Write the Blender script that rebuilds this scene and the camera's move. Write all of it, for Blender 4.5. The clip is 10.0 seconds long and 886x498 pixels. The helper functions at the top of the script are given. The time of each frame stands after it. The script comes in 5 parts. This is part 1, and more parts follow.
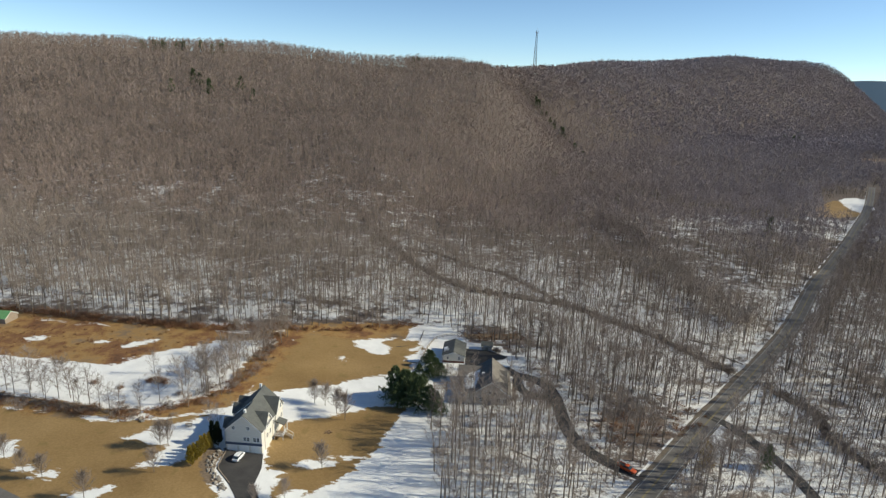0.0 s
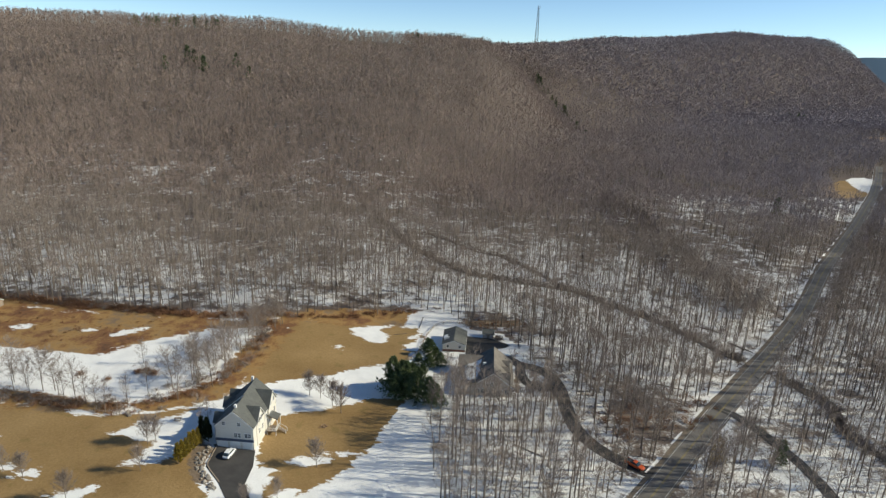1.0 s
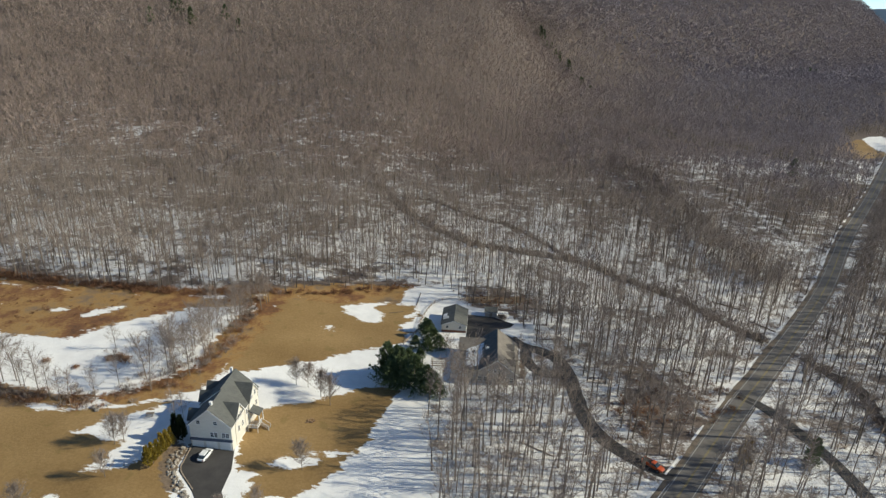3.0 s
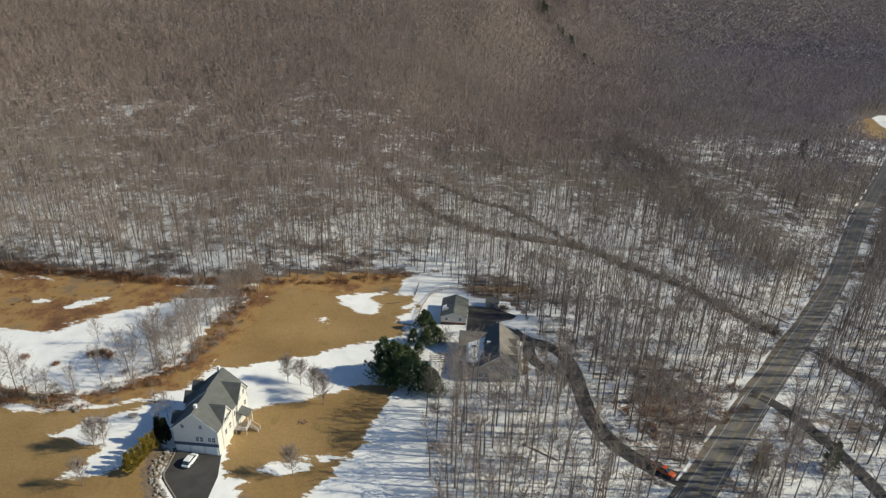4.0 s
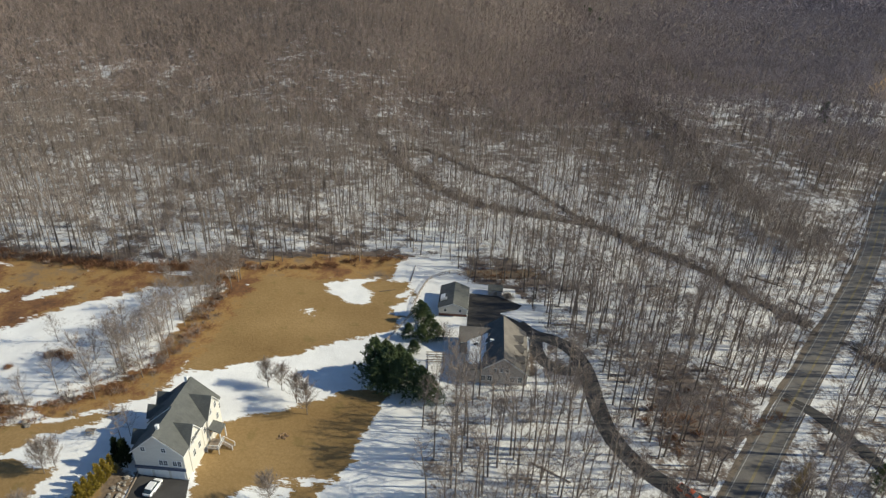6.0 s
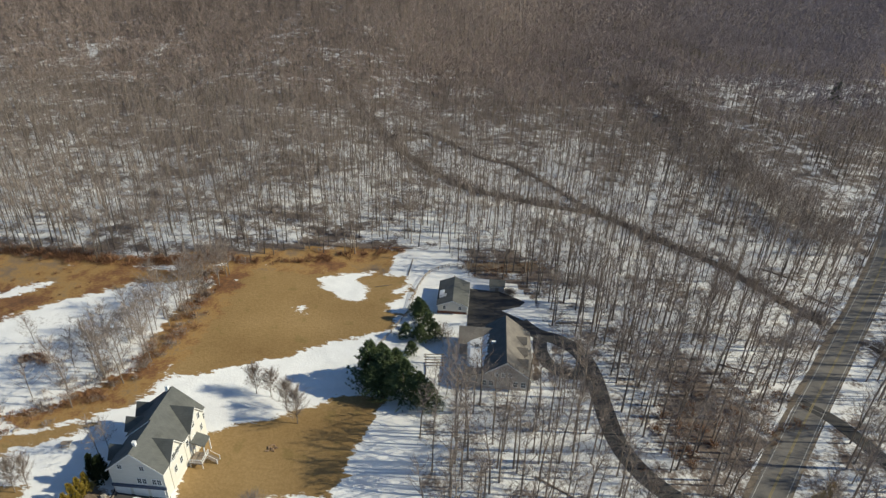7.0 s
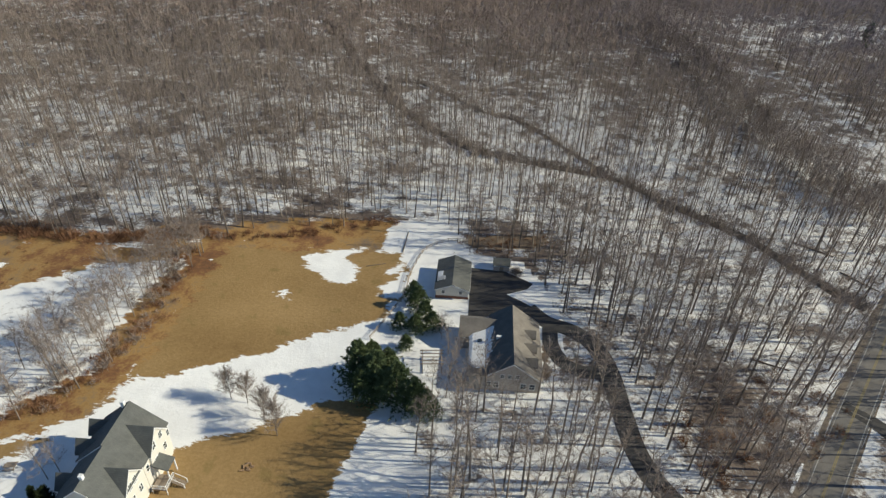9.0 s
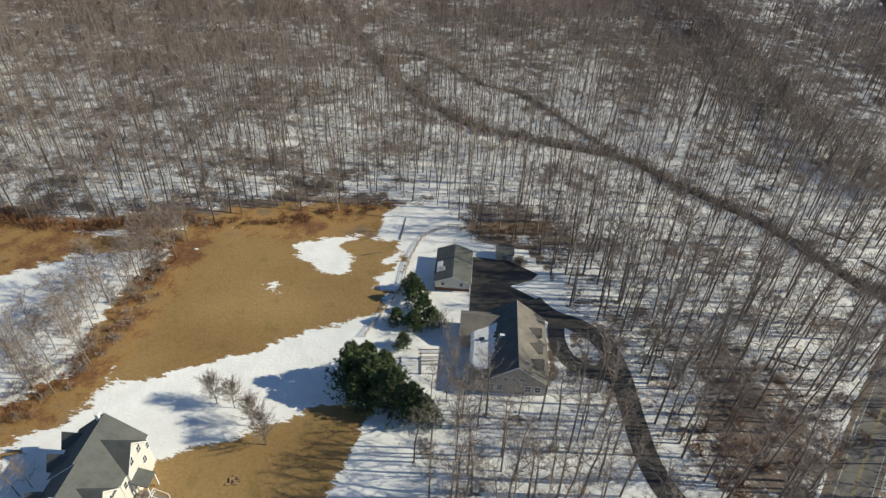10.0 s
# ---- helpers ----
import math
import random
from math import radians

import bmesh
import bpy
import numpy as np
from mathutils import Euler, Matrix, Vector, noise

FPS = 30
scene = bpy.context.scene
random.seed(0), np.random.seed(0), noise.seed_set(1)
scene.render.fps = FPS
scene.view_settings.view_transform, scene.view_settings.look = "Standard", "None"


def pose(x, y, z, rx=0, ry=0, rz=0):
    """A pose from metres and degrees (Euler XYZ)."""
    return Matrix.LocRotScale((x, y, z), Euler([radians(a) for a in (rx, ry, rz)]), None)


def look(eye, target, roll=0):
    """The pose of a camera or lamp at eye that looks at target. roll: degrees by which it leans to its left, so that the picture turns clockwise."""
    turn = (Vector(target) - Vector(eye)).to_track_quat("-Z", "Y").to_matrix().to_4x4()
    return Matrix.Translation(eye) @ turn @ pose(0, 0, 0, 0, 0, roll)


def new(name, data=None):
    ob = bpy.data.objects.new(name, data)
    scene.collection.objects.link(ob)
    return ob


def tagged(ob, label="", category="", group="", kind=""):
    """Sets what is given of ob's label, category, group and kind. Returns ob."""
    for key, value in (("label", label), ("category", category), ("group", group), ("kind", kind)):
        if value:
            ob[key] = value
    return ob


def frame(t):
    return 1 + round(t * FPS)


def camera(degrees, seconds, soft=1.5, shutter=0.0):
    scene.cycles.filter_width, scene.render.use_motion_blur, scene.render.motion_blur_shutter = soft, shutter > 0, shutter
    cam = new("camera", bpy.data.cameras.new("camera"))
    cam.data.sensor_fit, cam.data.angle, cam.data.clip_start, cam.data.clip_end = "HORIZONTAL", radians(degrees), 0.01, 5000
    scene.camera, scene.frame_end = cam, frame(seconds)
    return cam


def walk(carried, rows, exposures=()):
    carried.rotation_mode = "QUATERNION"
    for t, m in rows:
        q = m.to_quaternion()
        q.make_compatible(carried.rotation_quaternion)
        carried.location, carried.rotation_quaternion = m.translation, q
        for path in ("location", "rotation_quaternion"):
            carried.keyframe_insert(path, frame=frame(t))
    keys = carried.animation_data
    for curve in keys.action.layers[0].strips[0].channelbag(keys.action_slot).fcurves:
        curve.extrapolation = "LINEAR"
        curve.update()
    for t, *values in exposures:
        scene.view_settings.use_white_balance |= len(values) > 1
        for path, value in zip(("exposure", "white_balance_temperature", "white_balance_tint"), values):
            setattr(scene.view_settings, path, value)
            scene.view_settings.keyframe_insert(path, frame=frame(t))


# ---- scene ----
cam = camera(71.8, 10.0, soft=1.35)
METRES, EYE, TILT, LEAN, TURN = 100.0, 95.5, 0.0, 0.0, 4.1
ROWS = [
    (0.0, 0.0, 0.0, 0.0, 0.53, -15.23, -1.95),
    (0.5, -0.0, 0.0446, -0.0013, 0.52, -16.23, -1.92),
    (1.0, -0.0, 0.0904, -0.0033, 0.52, -17.2, -1.9),
    (1.5, 0.0001, 0.1371, -0.0052, 0.5, -18.18, -1.88),
    (2.0, 0.0005, 0.1847, -0.0076, 0.49, -19.18, -1.87),
    (2.5, 0.0007, 0.2329, -0.0099, 0.48, -20.17, -1.85),
    (4.0, 0.0036, 0.3806, -0.0146, 0.49, -23.24, -1.82),
    (4.5, 0.004, 0.4313, -0.0178, 0.47, -24.22, -1.81),
    (5.0, 0.0043, 0.4823, -0.0206, 0.44, -25.2, -1.8),
    (5.5, 0.0046, 0.5336, -0.0234, 0.41, -26.16, -1.79),
    (7.0, 0.0063, 0.6878, -0.0277, 0.36, -29.16, -1.8),
    (7.5, 0.0066, 0.7395, -0.031, 0.34, -30.46, -1.8),
    (8.0, 0.0065, 0.7916, -0.0341, 0.32, -31.82, -1.8),
    (8.5, 0.0067, 0.8432, -0.0384, 0.28, -33.2, -1.8),
    (9.0, 0.0067, 0.895, -0.0432, 0.25, -34.67, -1.79),
    (9.5, 0.0069, 0.9466, -0.0483, 0.21, -36.16, -1.76),
    (10.0, 0.0063, 0.9982, -0.0533, 0.16, -37.73, -1.75),
]
walk(cam, [(t, pose(0, 0, EYE, TILT, LEAN, TURN) @ pose(METRES * x, METRES * y, METRES * z, 90 + pitch, roll, yaw)) for t, x, y, z, yaw, pitch, roll in ROWS],
     exposures=[(0.0, 0.13, 6350, 2), (10.0, 0.13, 6350, 2)])

# ---------------------------------------------------------------- light
SUN_EL, SUN_AZ = 31.0, 87.0          # degrees; azimuth clockwise from +y
world = bpy.data.worlds.new("winter_sky")
scene.world = world
world.use_nodes = True
wn = world.node_tree.nodes
sky = wn.new("ShaderNodeTexSky")
sky.sky_type = "NISHITA"
sky.sun_disc = False
sky.sun_elevation = radians(SUN_EL)
sky.sun_rotation = radians(SUN_AZ)
sky.altitude = 100
sky.air_density = 0.6
sky.dust_density = 0.0
sky.ozone_density = 2.2
wn["Background"].inputs["Strength"].default_value = 0.13
world.node_tree.links.new(sky.outputs[0], wn["Background"].inputs["Color"])

sun = new("sun", bpy.data.lights.new("sun", "SUN"))
sun.data.energy = 4.9
sun.data.angle = radians(0.53)
sun.data.color = (1.0, 0.89, 0.72)
a, e = radians(SUN_AZ), radians(SUN_EL)
sun.matrix_world = look((300 * math.sin(a), 300 * math.cos(a) + 150, 300 * math.tan(e)), (0, 150, 0))


# ---------------------------------------------------------------- materials
def material(name, rough=0.8, spec=0.3, metal=0.0):
    m = bpy.data.materials.new(name)
    m.use_nodes = True
    b = m.node_tree.nodes["Principled BSDF"]
    b.inputs["Roughness"].default_value = rough
    b.inputs["Specular IOR Level"].default_value = spec
    b.inputs["Metallic"].default_value = metal
    return m, m.node_tree, b


def node(nt, kind, **kw):
    n = nt.nodes.new(kind)
    for k, v in kw.items():
        n.inputs[k.replace("_", " ")].default_value = v
    return n


def coords(nt, scale=(1, 1, 1), turn=(0, 0, 0)):
    t = nt.nodes.new("ShaderNodeTexCoord")
    m = nt.nodes.new("ShaderNodeMapping")
    m.inputs["Scale"].default_value = scale
    m.inputs["Rotation"].default_value = turn
    nt.links.new(t.outputs["Object"], m.inputs["Vector"])
    return m.outputs[0]


def noise_of(nt, vec, scale, detail=4.0, rough=0.55):
    n = node(nt, "ShaderNodeTexNoise", Scale=scale, Detail=detail, Roughness=rough)
    nt.links.new(vec, n.inputs["Vector"])
    return n.outputs["Fac"]


def ramp(nt, fac, stops):
    r = nt.nodes.new("ShaderNodeValToRGB")
    el = r.color_ramp.elements
    while len(el) < len(stops):
        el.new(0.5)
    for s, (p, c) in zip(el, stops):
        s.position, s.color = p, (*c, 1)
    nt.links.new(fac, r.inputs["Fac"])
    return r.outputs["Color"]


def calc(nt, op, a_, b_=None, c_=None, clamp=False):
    n = nt.nodes.new("ShaderNodeMath")
    n.operation, n.use_clamp = op, clamp
    for i, v in enumerate((a_, b_, c_)):
        if v is None:
            continue
        if isinstance(v, (int, float)):
            n.inputs[i].default_value = v
        else:
            nt.links.new(v, n.inputs[i])
    return n.outputs[0]


def edge(nt, value, lo, hi):
    n = nt.nodes.new("ShaderNodeMapRange")
    n.interpolation_type = "SMOOTHSTEP"
    n.inputs["From Min"].default_value, n.inputs["From Max"].default_value = lo, hi
    nt.links.new(value, n.inputs["Value"])
    return n.outputs[0]


def mix(nt, fac, c1, c2):
    n = nt.nodes.new("ShaderNodeMix")
    n.data_type = "RGBA"
    for i, v in ((0, fac), (6, c1), (7, c2)):
        if isinstance(v, (int, float)):
            n.inputs[i].default_value = v
        elif isinstance(v, tuple):
            n.inputs[i].default_value = (*v, 1)
        else:
            nt.links.new(v, n.inputs[i])
    return n.outputs[2]


def attr(nt, name):
    n = nt.nodes.new("ShaderNodeAttribute")
    n.attribute_name = name
    return n.outputs["Fac"]


def bumped(nt, bsdf, height, strength=0.3, dist=0.05):
    n = node(nt, "ShaderNodeBump", Strength=strength, Distance=dist)
    nt.links.new(height, n.inputs["Height"])
    nt.links.new(n.outputs[0], bsdf.inputs["Normal"])


def simple(name, c1, c2, scale=2.0, rough=0.8, spec=0.3, metal=0.0, stretch=(1, 1, 1), bump=0.15, per_object=0.0):
    """Two tones mixed by noise at two scales, with a fine relief."""
    m, nt, b = material(name, rough, spec, metal)
    v = coords(nt, stretch)
    n1 = noise_of(nt, v, scale)
    n2 = noise_of(nt, v, scale * 7, 3)
    f = calc(nt, "ADD", calc(nt, "MULTIPLY", n1, 0.65), calc(nt, "MULTIPLY", n2, 0.35))
    col = ramp(nt, f, [(0.33, c1), (0.67, c2)])
    if per_object:
        o = nt.nodes.new("ShaderNodeObjectInfo")
        h = nt.nodes.new("ShaderNodeHueSaturation")
        nt.links.new(col, h.inputs["Color"])
        nt.links.new(calc(nt, "MULTIPLY_ADD", o.outputs["Random"], per_object, 1 - per_object / 2), h.inputs["Value"])
        col = h.outputs[0]
    nt.links.new(col, b.inputs["Base Color"])
    if bump:
        bumped(nt, b, n2, bump, 0.03)
    return m


def ground_material():
    m, nt, b = material("winter_ground", 0.85, 0.25)
    v = coords(nt)
    big = noise_of(nt, v, 0.045, 4)
    mid = noise_of(nt, v, 0.22, 5, 0.6)
    fine = noise_of(nt, v, 1.6, 5, 0.65)
    tiny = noise_of(nt, v, 7.0, 3)
    vs = coords(nt, (0.42, 1.25, 1.0), (0, 0, 0.35))
    lobe, lace = noise_of(nt, vs, 0.26, 6, 0.68), noise_of(nt, vs, 1.1, 5, 0.7)
    crumb = noise_of(nt, vs, 3.2, 3, 0.7)
    ragged = calc(nt, "ADD", calc(nt, "ADD", calc(nt, "MULTIPLY_ADD", lobe, 12.0, -6.0), calc(nt, "MULTIPLY_ADD", big, 5.0, -2.5)),
                  calc(nt, "ADD", calc(nt, "MULTIPLY_ADD", lace, 6.0, -3.0), calc(nt, "MULTIPLY_ADD", crumb, 2.6, -1.3)))
    # leaf litter showing through the snow under the trees
    litter_v = calc(nt, "ADD", calc(nt, "ADD", calc(nt, "MULTIPLY", big, 0.32), calc(nt, "MULTIPLY", mid, 0.38)), calc(nt, "MULTIPLY", fine, 0.3))
    litter_f = edge(nt, calc(nt, "ADD", litter_v, attr(nt, "litter")), 0.955, 1.06)
    litter = ramp(nt, fine, [(0.3, (0.075, 0.056, 0.045)), (0.5, (0.135, 0.104, 0.085)), (0.75, (0.215, 0.17, 0.142))])
    snow = ramp(nt, mid, [(0.3, (0.72, 0.71, 0.69)), (0.7, (0.85, 0.84, 0.81))])
    col = mix(nt, litter_f, snow, litter)
    # dormant lawn
    g = calc(nt, "ADD", attr(nt, "lawn"), calc(nt, "MULTIPLY", ragged, 0.6))
    grass = ramp(nt, calc(nt, "ADD", calc(nt, "MULTIPLY", big, 0.55), calc(nt, "MULTIPLY", fine, 0.45)),
                 [(0.3, (0.185, 0.112, 0.042)), (0.5, (0.260, 0.168, 0.069)), (0.68, (0.34, 0.225, 0.10))])
    grass = mix(nt, calc(nt, "MULTIPLY", edge(nt, mid, 0.42, 0.3), 0.4), grass, (0.15, 0.115, 0.036))
    lawn_f = edge(nt, g, -0.15, 0.15)
    col = mix(nt, lawn_f, col, grass)
    # rough russet meadow
    r = calc(nt, "ADD", attr(nt, "meadow"), ragged)
    rough_c = ramp(nt, calc(nt, "ADD", calc(nt, "ADD", calc(nt, "MULTIPLY", big, 0.45), calc(nt, "MULTIPLY", mid, 0.33)), calc(nt, "MULTIPLY", fine, 0.22)),
                   [(0.36, (0.10, 0.052, 0.030)), (0.45, (0.19, 0.095, 0.042)), (0.52, (0.31, 0.19, 0.07)), (0.62, (0.17, 0.125, 0.09))])
    meadow_f = edge(nt, r, -0.3, 0.3)
    col = mix(nt, meadow_f, col, rough_c)
    # drifts left lying on the grass
    s = calc(nt, "ADD", attr(nt, "drift"), calc(nt, "MULTIPLY", ragged, 0.75))
    drift_f = edge(nt, s, -0.1, 0.22)
    col = mix(nt, drift_f, col, snow)
    # bare earth and gravel
    col = mix(nt, edge(nt, calc(nt, "ADD", attr(nt, "earth"), calc(nt, "MULTIPLY", ragged, 0.4)), -0.3, 0.3), col,
              ramp(nt, fine, [(0.35, (0.12, 0.088, 0.062)), (0.7, (0.24, 0.18, 0.125))]))
    nt.links.new(col, b.inputs["Base Color"])
    bumped(nt, b, calc(nt, "ADD", calc(nt, "MULTIPLY", fine, 0.8), calc(nt, "MULTIPLY", tiny, 0.25)), 0.5, 0.25)
    return m


def bark_material(name, dark, light, mixed=0.2, other=None):
    """Bark or twigs in two tones; other: tones with distance haze put into the colour, towards +x."""
    m, nt, b = material(name, 0.9, 0.15)
    geo = nt.nodes.new("ShaderNodeNewGeometry")
    v = geo.outputs["Position"]
    stand = noise_of(nt, v, 0.02, 3)
    tree = noise_of(nt, v, 0.16, 2)
    f = calc(nt, "ADD", calc(nt, "MULTIPLY", stand, 0.4), calc(nt, "MULTIPLY", tree, 0.4))
    f = calc(nt, "ADD", f, calc(nt, "MULTIPLY", geo.outputs["Random Per Island"], mixed))
    f = calc(nt, "ADD", f, 0.1 - mixed / 2)
    col = ramp(nt, f, [(0.32, dark), (0.62, light)])
    # distance haze painted in: tones blend to grey-violet towards +x
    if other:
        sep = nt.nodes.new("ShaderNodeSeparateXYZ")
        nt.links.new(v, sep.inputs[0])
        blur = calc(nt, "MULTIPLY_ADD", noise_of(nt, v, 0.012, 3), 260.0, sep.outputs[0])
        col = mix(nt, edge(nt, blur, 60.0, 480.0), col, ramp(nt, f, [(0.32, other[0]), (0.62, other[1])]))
    nt.links.new(col, b.inputs["Base Color"])
    return m


def asphalt_material(name, dark, light):
    m, nt, b = material(name, 0.85, 0.3)
    v = coords(nt)
    big, fine = noise_of(nt, v, 0.25, 5), noise_of(nt, v, 9.0, 4, 0.7)
    f = calc(nt, "ADD", calc(nt, "MULTIPLY", big, 0.6), calc(nt, "MULTIPLY", fine, 0.4))
    nt.links.new(ramp(nt, f, [(0.34, dark), (0.66, light)]), b.inputs["Base Color"])
    bumped(nt, b, fine, 0.25, 0.02)
    return m


def shingle_material(name, dark, light):
    m, nt, b = material(name, 0.9, 0.2)
    v = coords(nt)
    br = node(nt, "ShaderNodeTexBrick", Scale=1.0)
    br.inputs["Brick Width"].default_value, br.inputs["Row Height"].default_value = 0.45, 0.2
    br.inputs["Mortar Size"].default_value = 0.012
    br.inputs["Color1"].default_value, br.inputs["Color2"].default_value = (0.35, 0.35, 0.35, 1), (0.65, 0.65, 0.65, 1)
    nt.links.new(v, br.inputs["Vector"])
    n1, n2 = noise_of(nt, v, 0.5, 4), noise_of(nt, v, 14.0, 3)
    f = calc(nt, "ADD", calc(nt, "ADD", calc(nt, "MULTIPLY", n1, 0.45), calc(nt, "MULTIPLY", n2, 0.3)), calc(nt, "MULTIPLY", br.outputs["Color"], 0.25))
    nt.links.new(ramp(nt, f, [(0.33, dark), (0.67, light)]), b.inputs["Base Color"])
    bumped(nt, b, br.outputs["Fac"], 0.3, 0.02)
    return m


GROUND = ground_material()
BARK = bark_material("grey_bark", (0.066, 0.055, 0.045), (0.262, 0.218, 0.180))
TWIG = bark_material("bare_twigs", (0.150, 0.120, 0.101), (0.335, 0.278, 0.236))
TWIG_FAR = bark_material("haze_tinted_far_twigs", (0.190, 0.143, 0.118), (0.358, 0.282, 0.238), 0.09, ((0.190, 0.162, 0.168), (0.360, 0.312, 0.318)))
RUSSET = bark_material("russet_brush", (0.12, 0.060, 0.034), (0.30, 0.165, 0.092))
GOLD = bark_material("golden_dry_stems", (0.22, 0.15, 0.06), (0.40, 0.29, 0.13))
NEEDLE = bark_material("pine_needles", (0.040, 0.064, 0.030), (0.155, 0.19, 0.088))
ARBOR = bark_material("arborvitae_leaf", (0.17, 0.13, 0.018), (0.36, 0.265, 0.05))
DARKLEAF = bark_material("dark_evergreen_leaf", (0.008, 0.012, 0.006), (0.03, 0.04, 0.016))
ASPHALT = asphalt_material("worn_asphalt", (0.105, 0.096, 0.087), (0.205, 0.19, 0.172))
DRIVE = asphalt_material("driveway_asphalt", (0.035, 0.033, 0.032), (0.075, 0.07, 0.066))
YELLOW = simple("yellow_road_paint", (0.19, 0.155, 0.08), (0.30, 0.235, 0.09), 3, 0.7)
WHITE_LINE = simple("white_road_paint", (0.28, 0.27, 0.25), (0.42, 0.41, 0.39), 3, 0.7)
STREAM = simple("stream_bed_and_wet_leaves", (0.022, 0.016, 0.012), (0.085, 0.062, 0.045), 0.6, 0.6, 0.4)
SNOW = simple("packed_snow", (0.74, 0.73, 0.71), (0.85, 0.84, 0.81), 0.8, 0.8, 0.25, bump=0.3)
SIDING = simple("cream_clapboard", (0.60, 0.57, 0.50), (0.68, 0.65, 0.58), 0.7, 0.7, 0.25, stretch=(1, 1, 5))
SIDING_TAN = simple("tan_clapboard", (0.42, 0.365, 0.31), (0.52, 0.46, 0.395), 0.7, 0.75, 0.25, stretch=(1, 1, 5))
TRIM = simple("white_trim", (0.70, 0.69, 0.66), (0.80, 0.79, 0.76), 1.5, 0.55)
SHINGLE = shingle_material("charcoal_shingles", (0.080, 0.083, 0.078), (0.15, 0.15, 0.138))
SHINGLE_BROWN = shingle_material("weathered_shingles", (0.13, 0.118, 0.105), (0.25, 0.225, 0.195))
BRICK = simple("red_brick_base", (0.16, 0.075, 0.05), (0.26, 0.13, 0.09), 2.0, 0.85)
STONE = simple("field_stone", (0.17, 0.15, 0.125), (0.40, 0.36, 0.31), 1.2, 0.9, per_object=0.7)
WOOD = simple("weathered_deck_wood", (0.20, 0.155, 0.115), (0.34, 0.28, 0.22), 2.0, 0.85, stretch=(6, 1, 1))
LOG = simple("split_firewood", (0.20, 0.12, 0.07), (0.36, 0.25, 0.15), 3.0, 0.9, per_object=0.4)
GREEN_ROOF = simple("green_sheet_roof", (0.10, 0.24, 0.09), (0.18, 0.36, 0.15), 1.0, 0.5)
VERGE = simple("gravel_verge", (0.10, 0.08, 0.06), (0.22, 0.18, 0.14), 1.5, 0.9)
# wooded ridge with aerial haze painted into its base colour
FAR_HILL = simple("haze_blue_far_woods", (0.10, 0.145, 0.195), (0.11, 0.155, 0.205), 0.002, 1.0, 0.0, bump=0)
STEEL = simple("galvanised_steel", (0.22, 0.22, 0.23), (0.34, 0.34, 0.35), 2.0, 0.5, 0.5, 0.6)
RUBBER = simple("tyre_rubber", (0.015, 0.015, 0.015), (0.03, 0.03, 0.03), 5, 0.9)
WHITE_PAINT = simple("white_car_paint", (0.72, 0.72, 0.72), (0.80, 0.80, 0.79), 1, 0.3, 0.5, bump=0)
ORANGE_PAINT = simple("orange_red_car_paint", (0.42, 0.075, 0.022), (0.52, 0.10, 0.03), 1, 0.3, 0.5, bump=0)
DARK_TRIM = simple("dark_plastic", (0.018, 0.018, 0.02), (0.035, 0.035, 0.037), 4, 0.6)
BLUE_BAND = simple("slate_blue_trim", (0.05, 0.065, 0.10), (0.08, 0.10, 0.15), 2, 0.6)
GLASS, gnt, gb = material("window_glass", 0.08, 0.6)
gb.inputs["Base Color"].default_value = (0.035, 0.05, 0.06, 1)


# ---------------------------------------------------------------- builders
def mesh_object(name, verts, faces, mat, parent=None, label=""):
    me = bpy.data.meshes.new(name)
    me.from_pydata([tuple(v) for v in verts], [], faces)
    me.materials.append(mat)
    ob = new(name, me)
    ob.parent = parent
    if label:
        ob["label"] = label
    return ob


def tri_object(name, verts, tris, mat, parent=None):
    """A big mesh from arrays of corners and triangles."""
    me = bpy.data.meshes.new(name)
    verts, tris = np.asarray(verts, np.float32), np.asarray(tris, np.int32)
    me.vertices.add(len(verts))
    me.vertices.foreach_set("co", verts.ravel())
    me.loops.add(tris.size)
    me.loops.foreach_set("vertex_index", tris.ravel())
    me.polygons.add(len(tris))
    me.polygons.foreach_set("loop_start", np.arange(0, tris.size, 3, dtype=np.int32))
    me.polygons.foreach_set("loop_total", np.full(len(tris), 3, np.int32))
    me.update(calc_edges=True)
    me.materials.append(mat)
    ob = new(name, me)
    ob.parent = parent
    return ob


def part(name, bm, mat, parent, label=""):
    me = bpy.data.meshes.new(name)
    bmesh.ops.recalc_face_normals(bm, faces=bm.faces)
    bm.to_mesh(me)
    bm.free()
    me.materials.append(mat)
    ob = new(name, me)
    ob.parent = parent
    if label:
        ob["label"] = label
    return ob


def empty(name, x, y, z, rz=0):
    ob = new(name)
    ob.empty_display_size = 0.5
    ob.matrix_basis = pose(x, y, z, 0, 0, rz)
    return ob


def block(x0, x1, y0, y1, z0, z1, bevel=0.0, bm=None):
    bm = bm or bmesh.new()
    m = Matrix.LocRotScale(((x0 + x1) / 2, (y0 + y1) / 2, (z0 + z1) / 2), None, (abs(x1 - x0), abs(y1 - y0), abs(z1 - z0)))
    got = bmesh.ops.create_cube(bm, size=1, matrix=m)
    if bevel:
        es = list({ed for v in got["verts"] for ed in v.link_edges})
        bmesh.ops.bevel(bm, geom=es, offset=bevel, segments=1, affect="EDGES")
    return bm


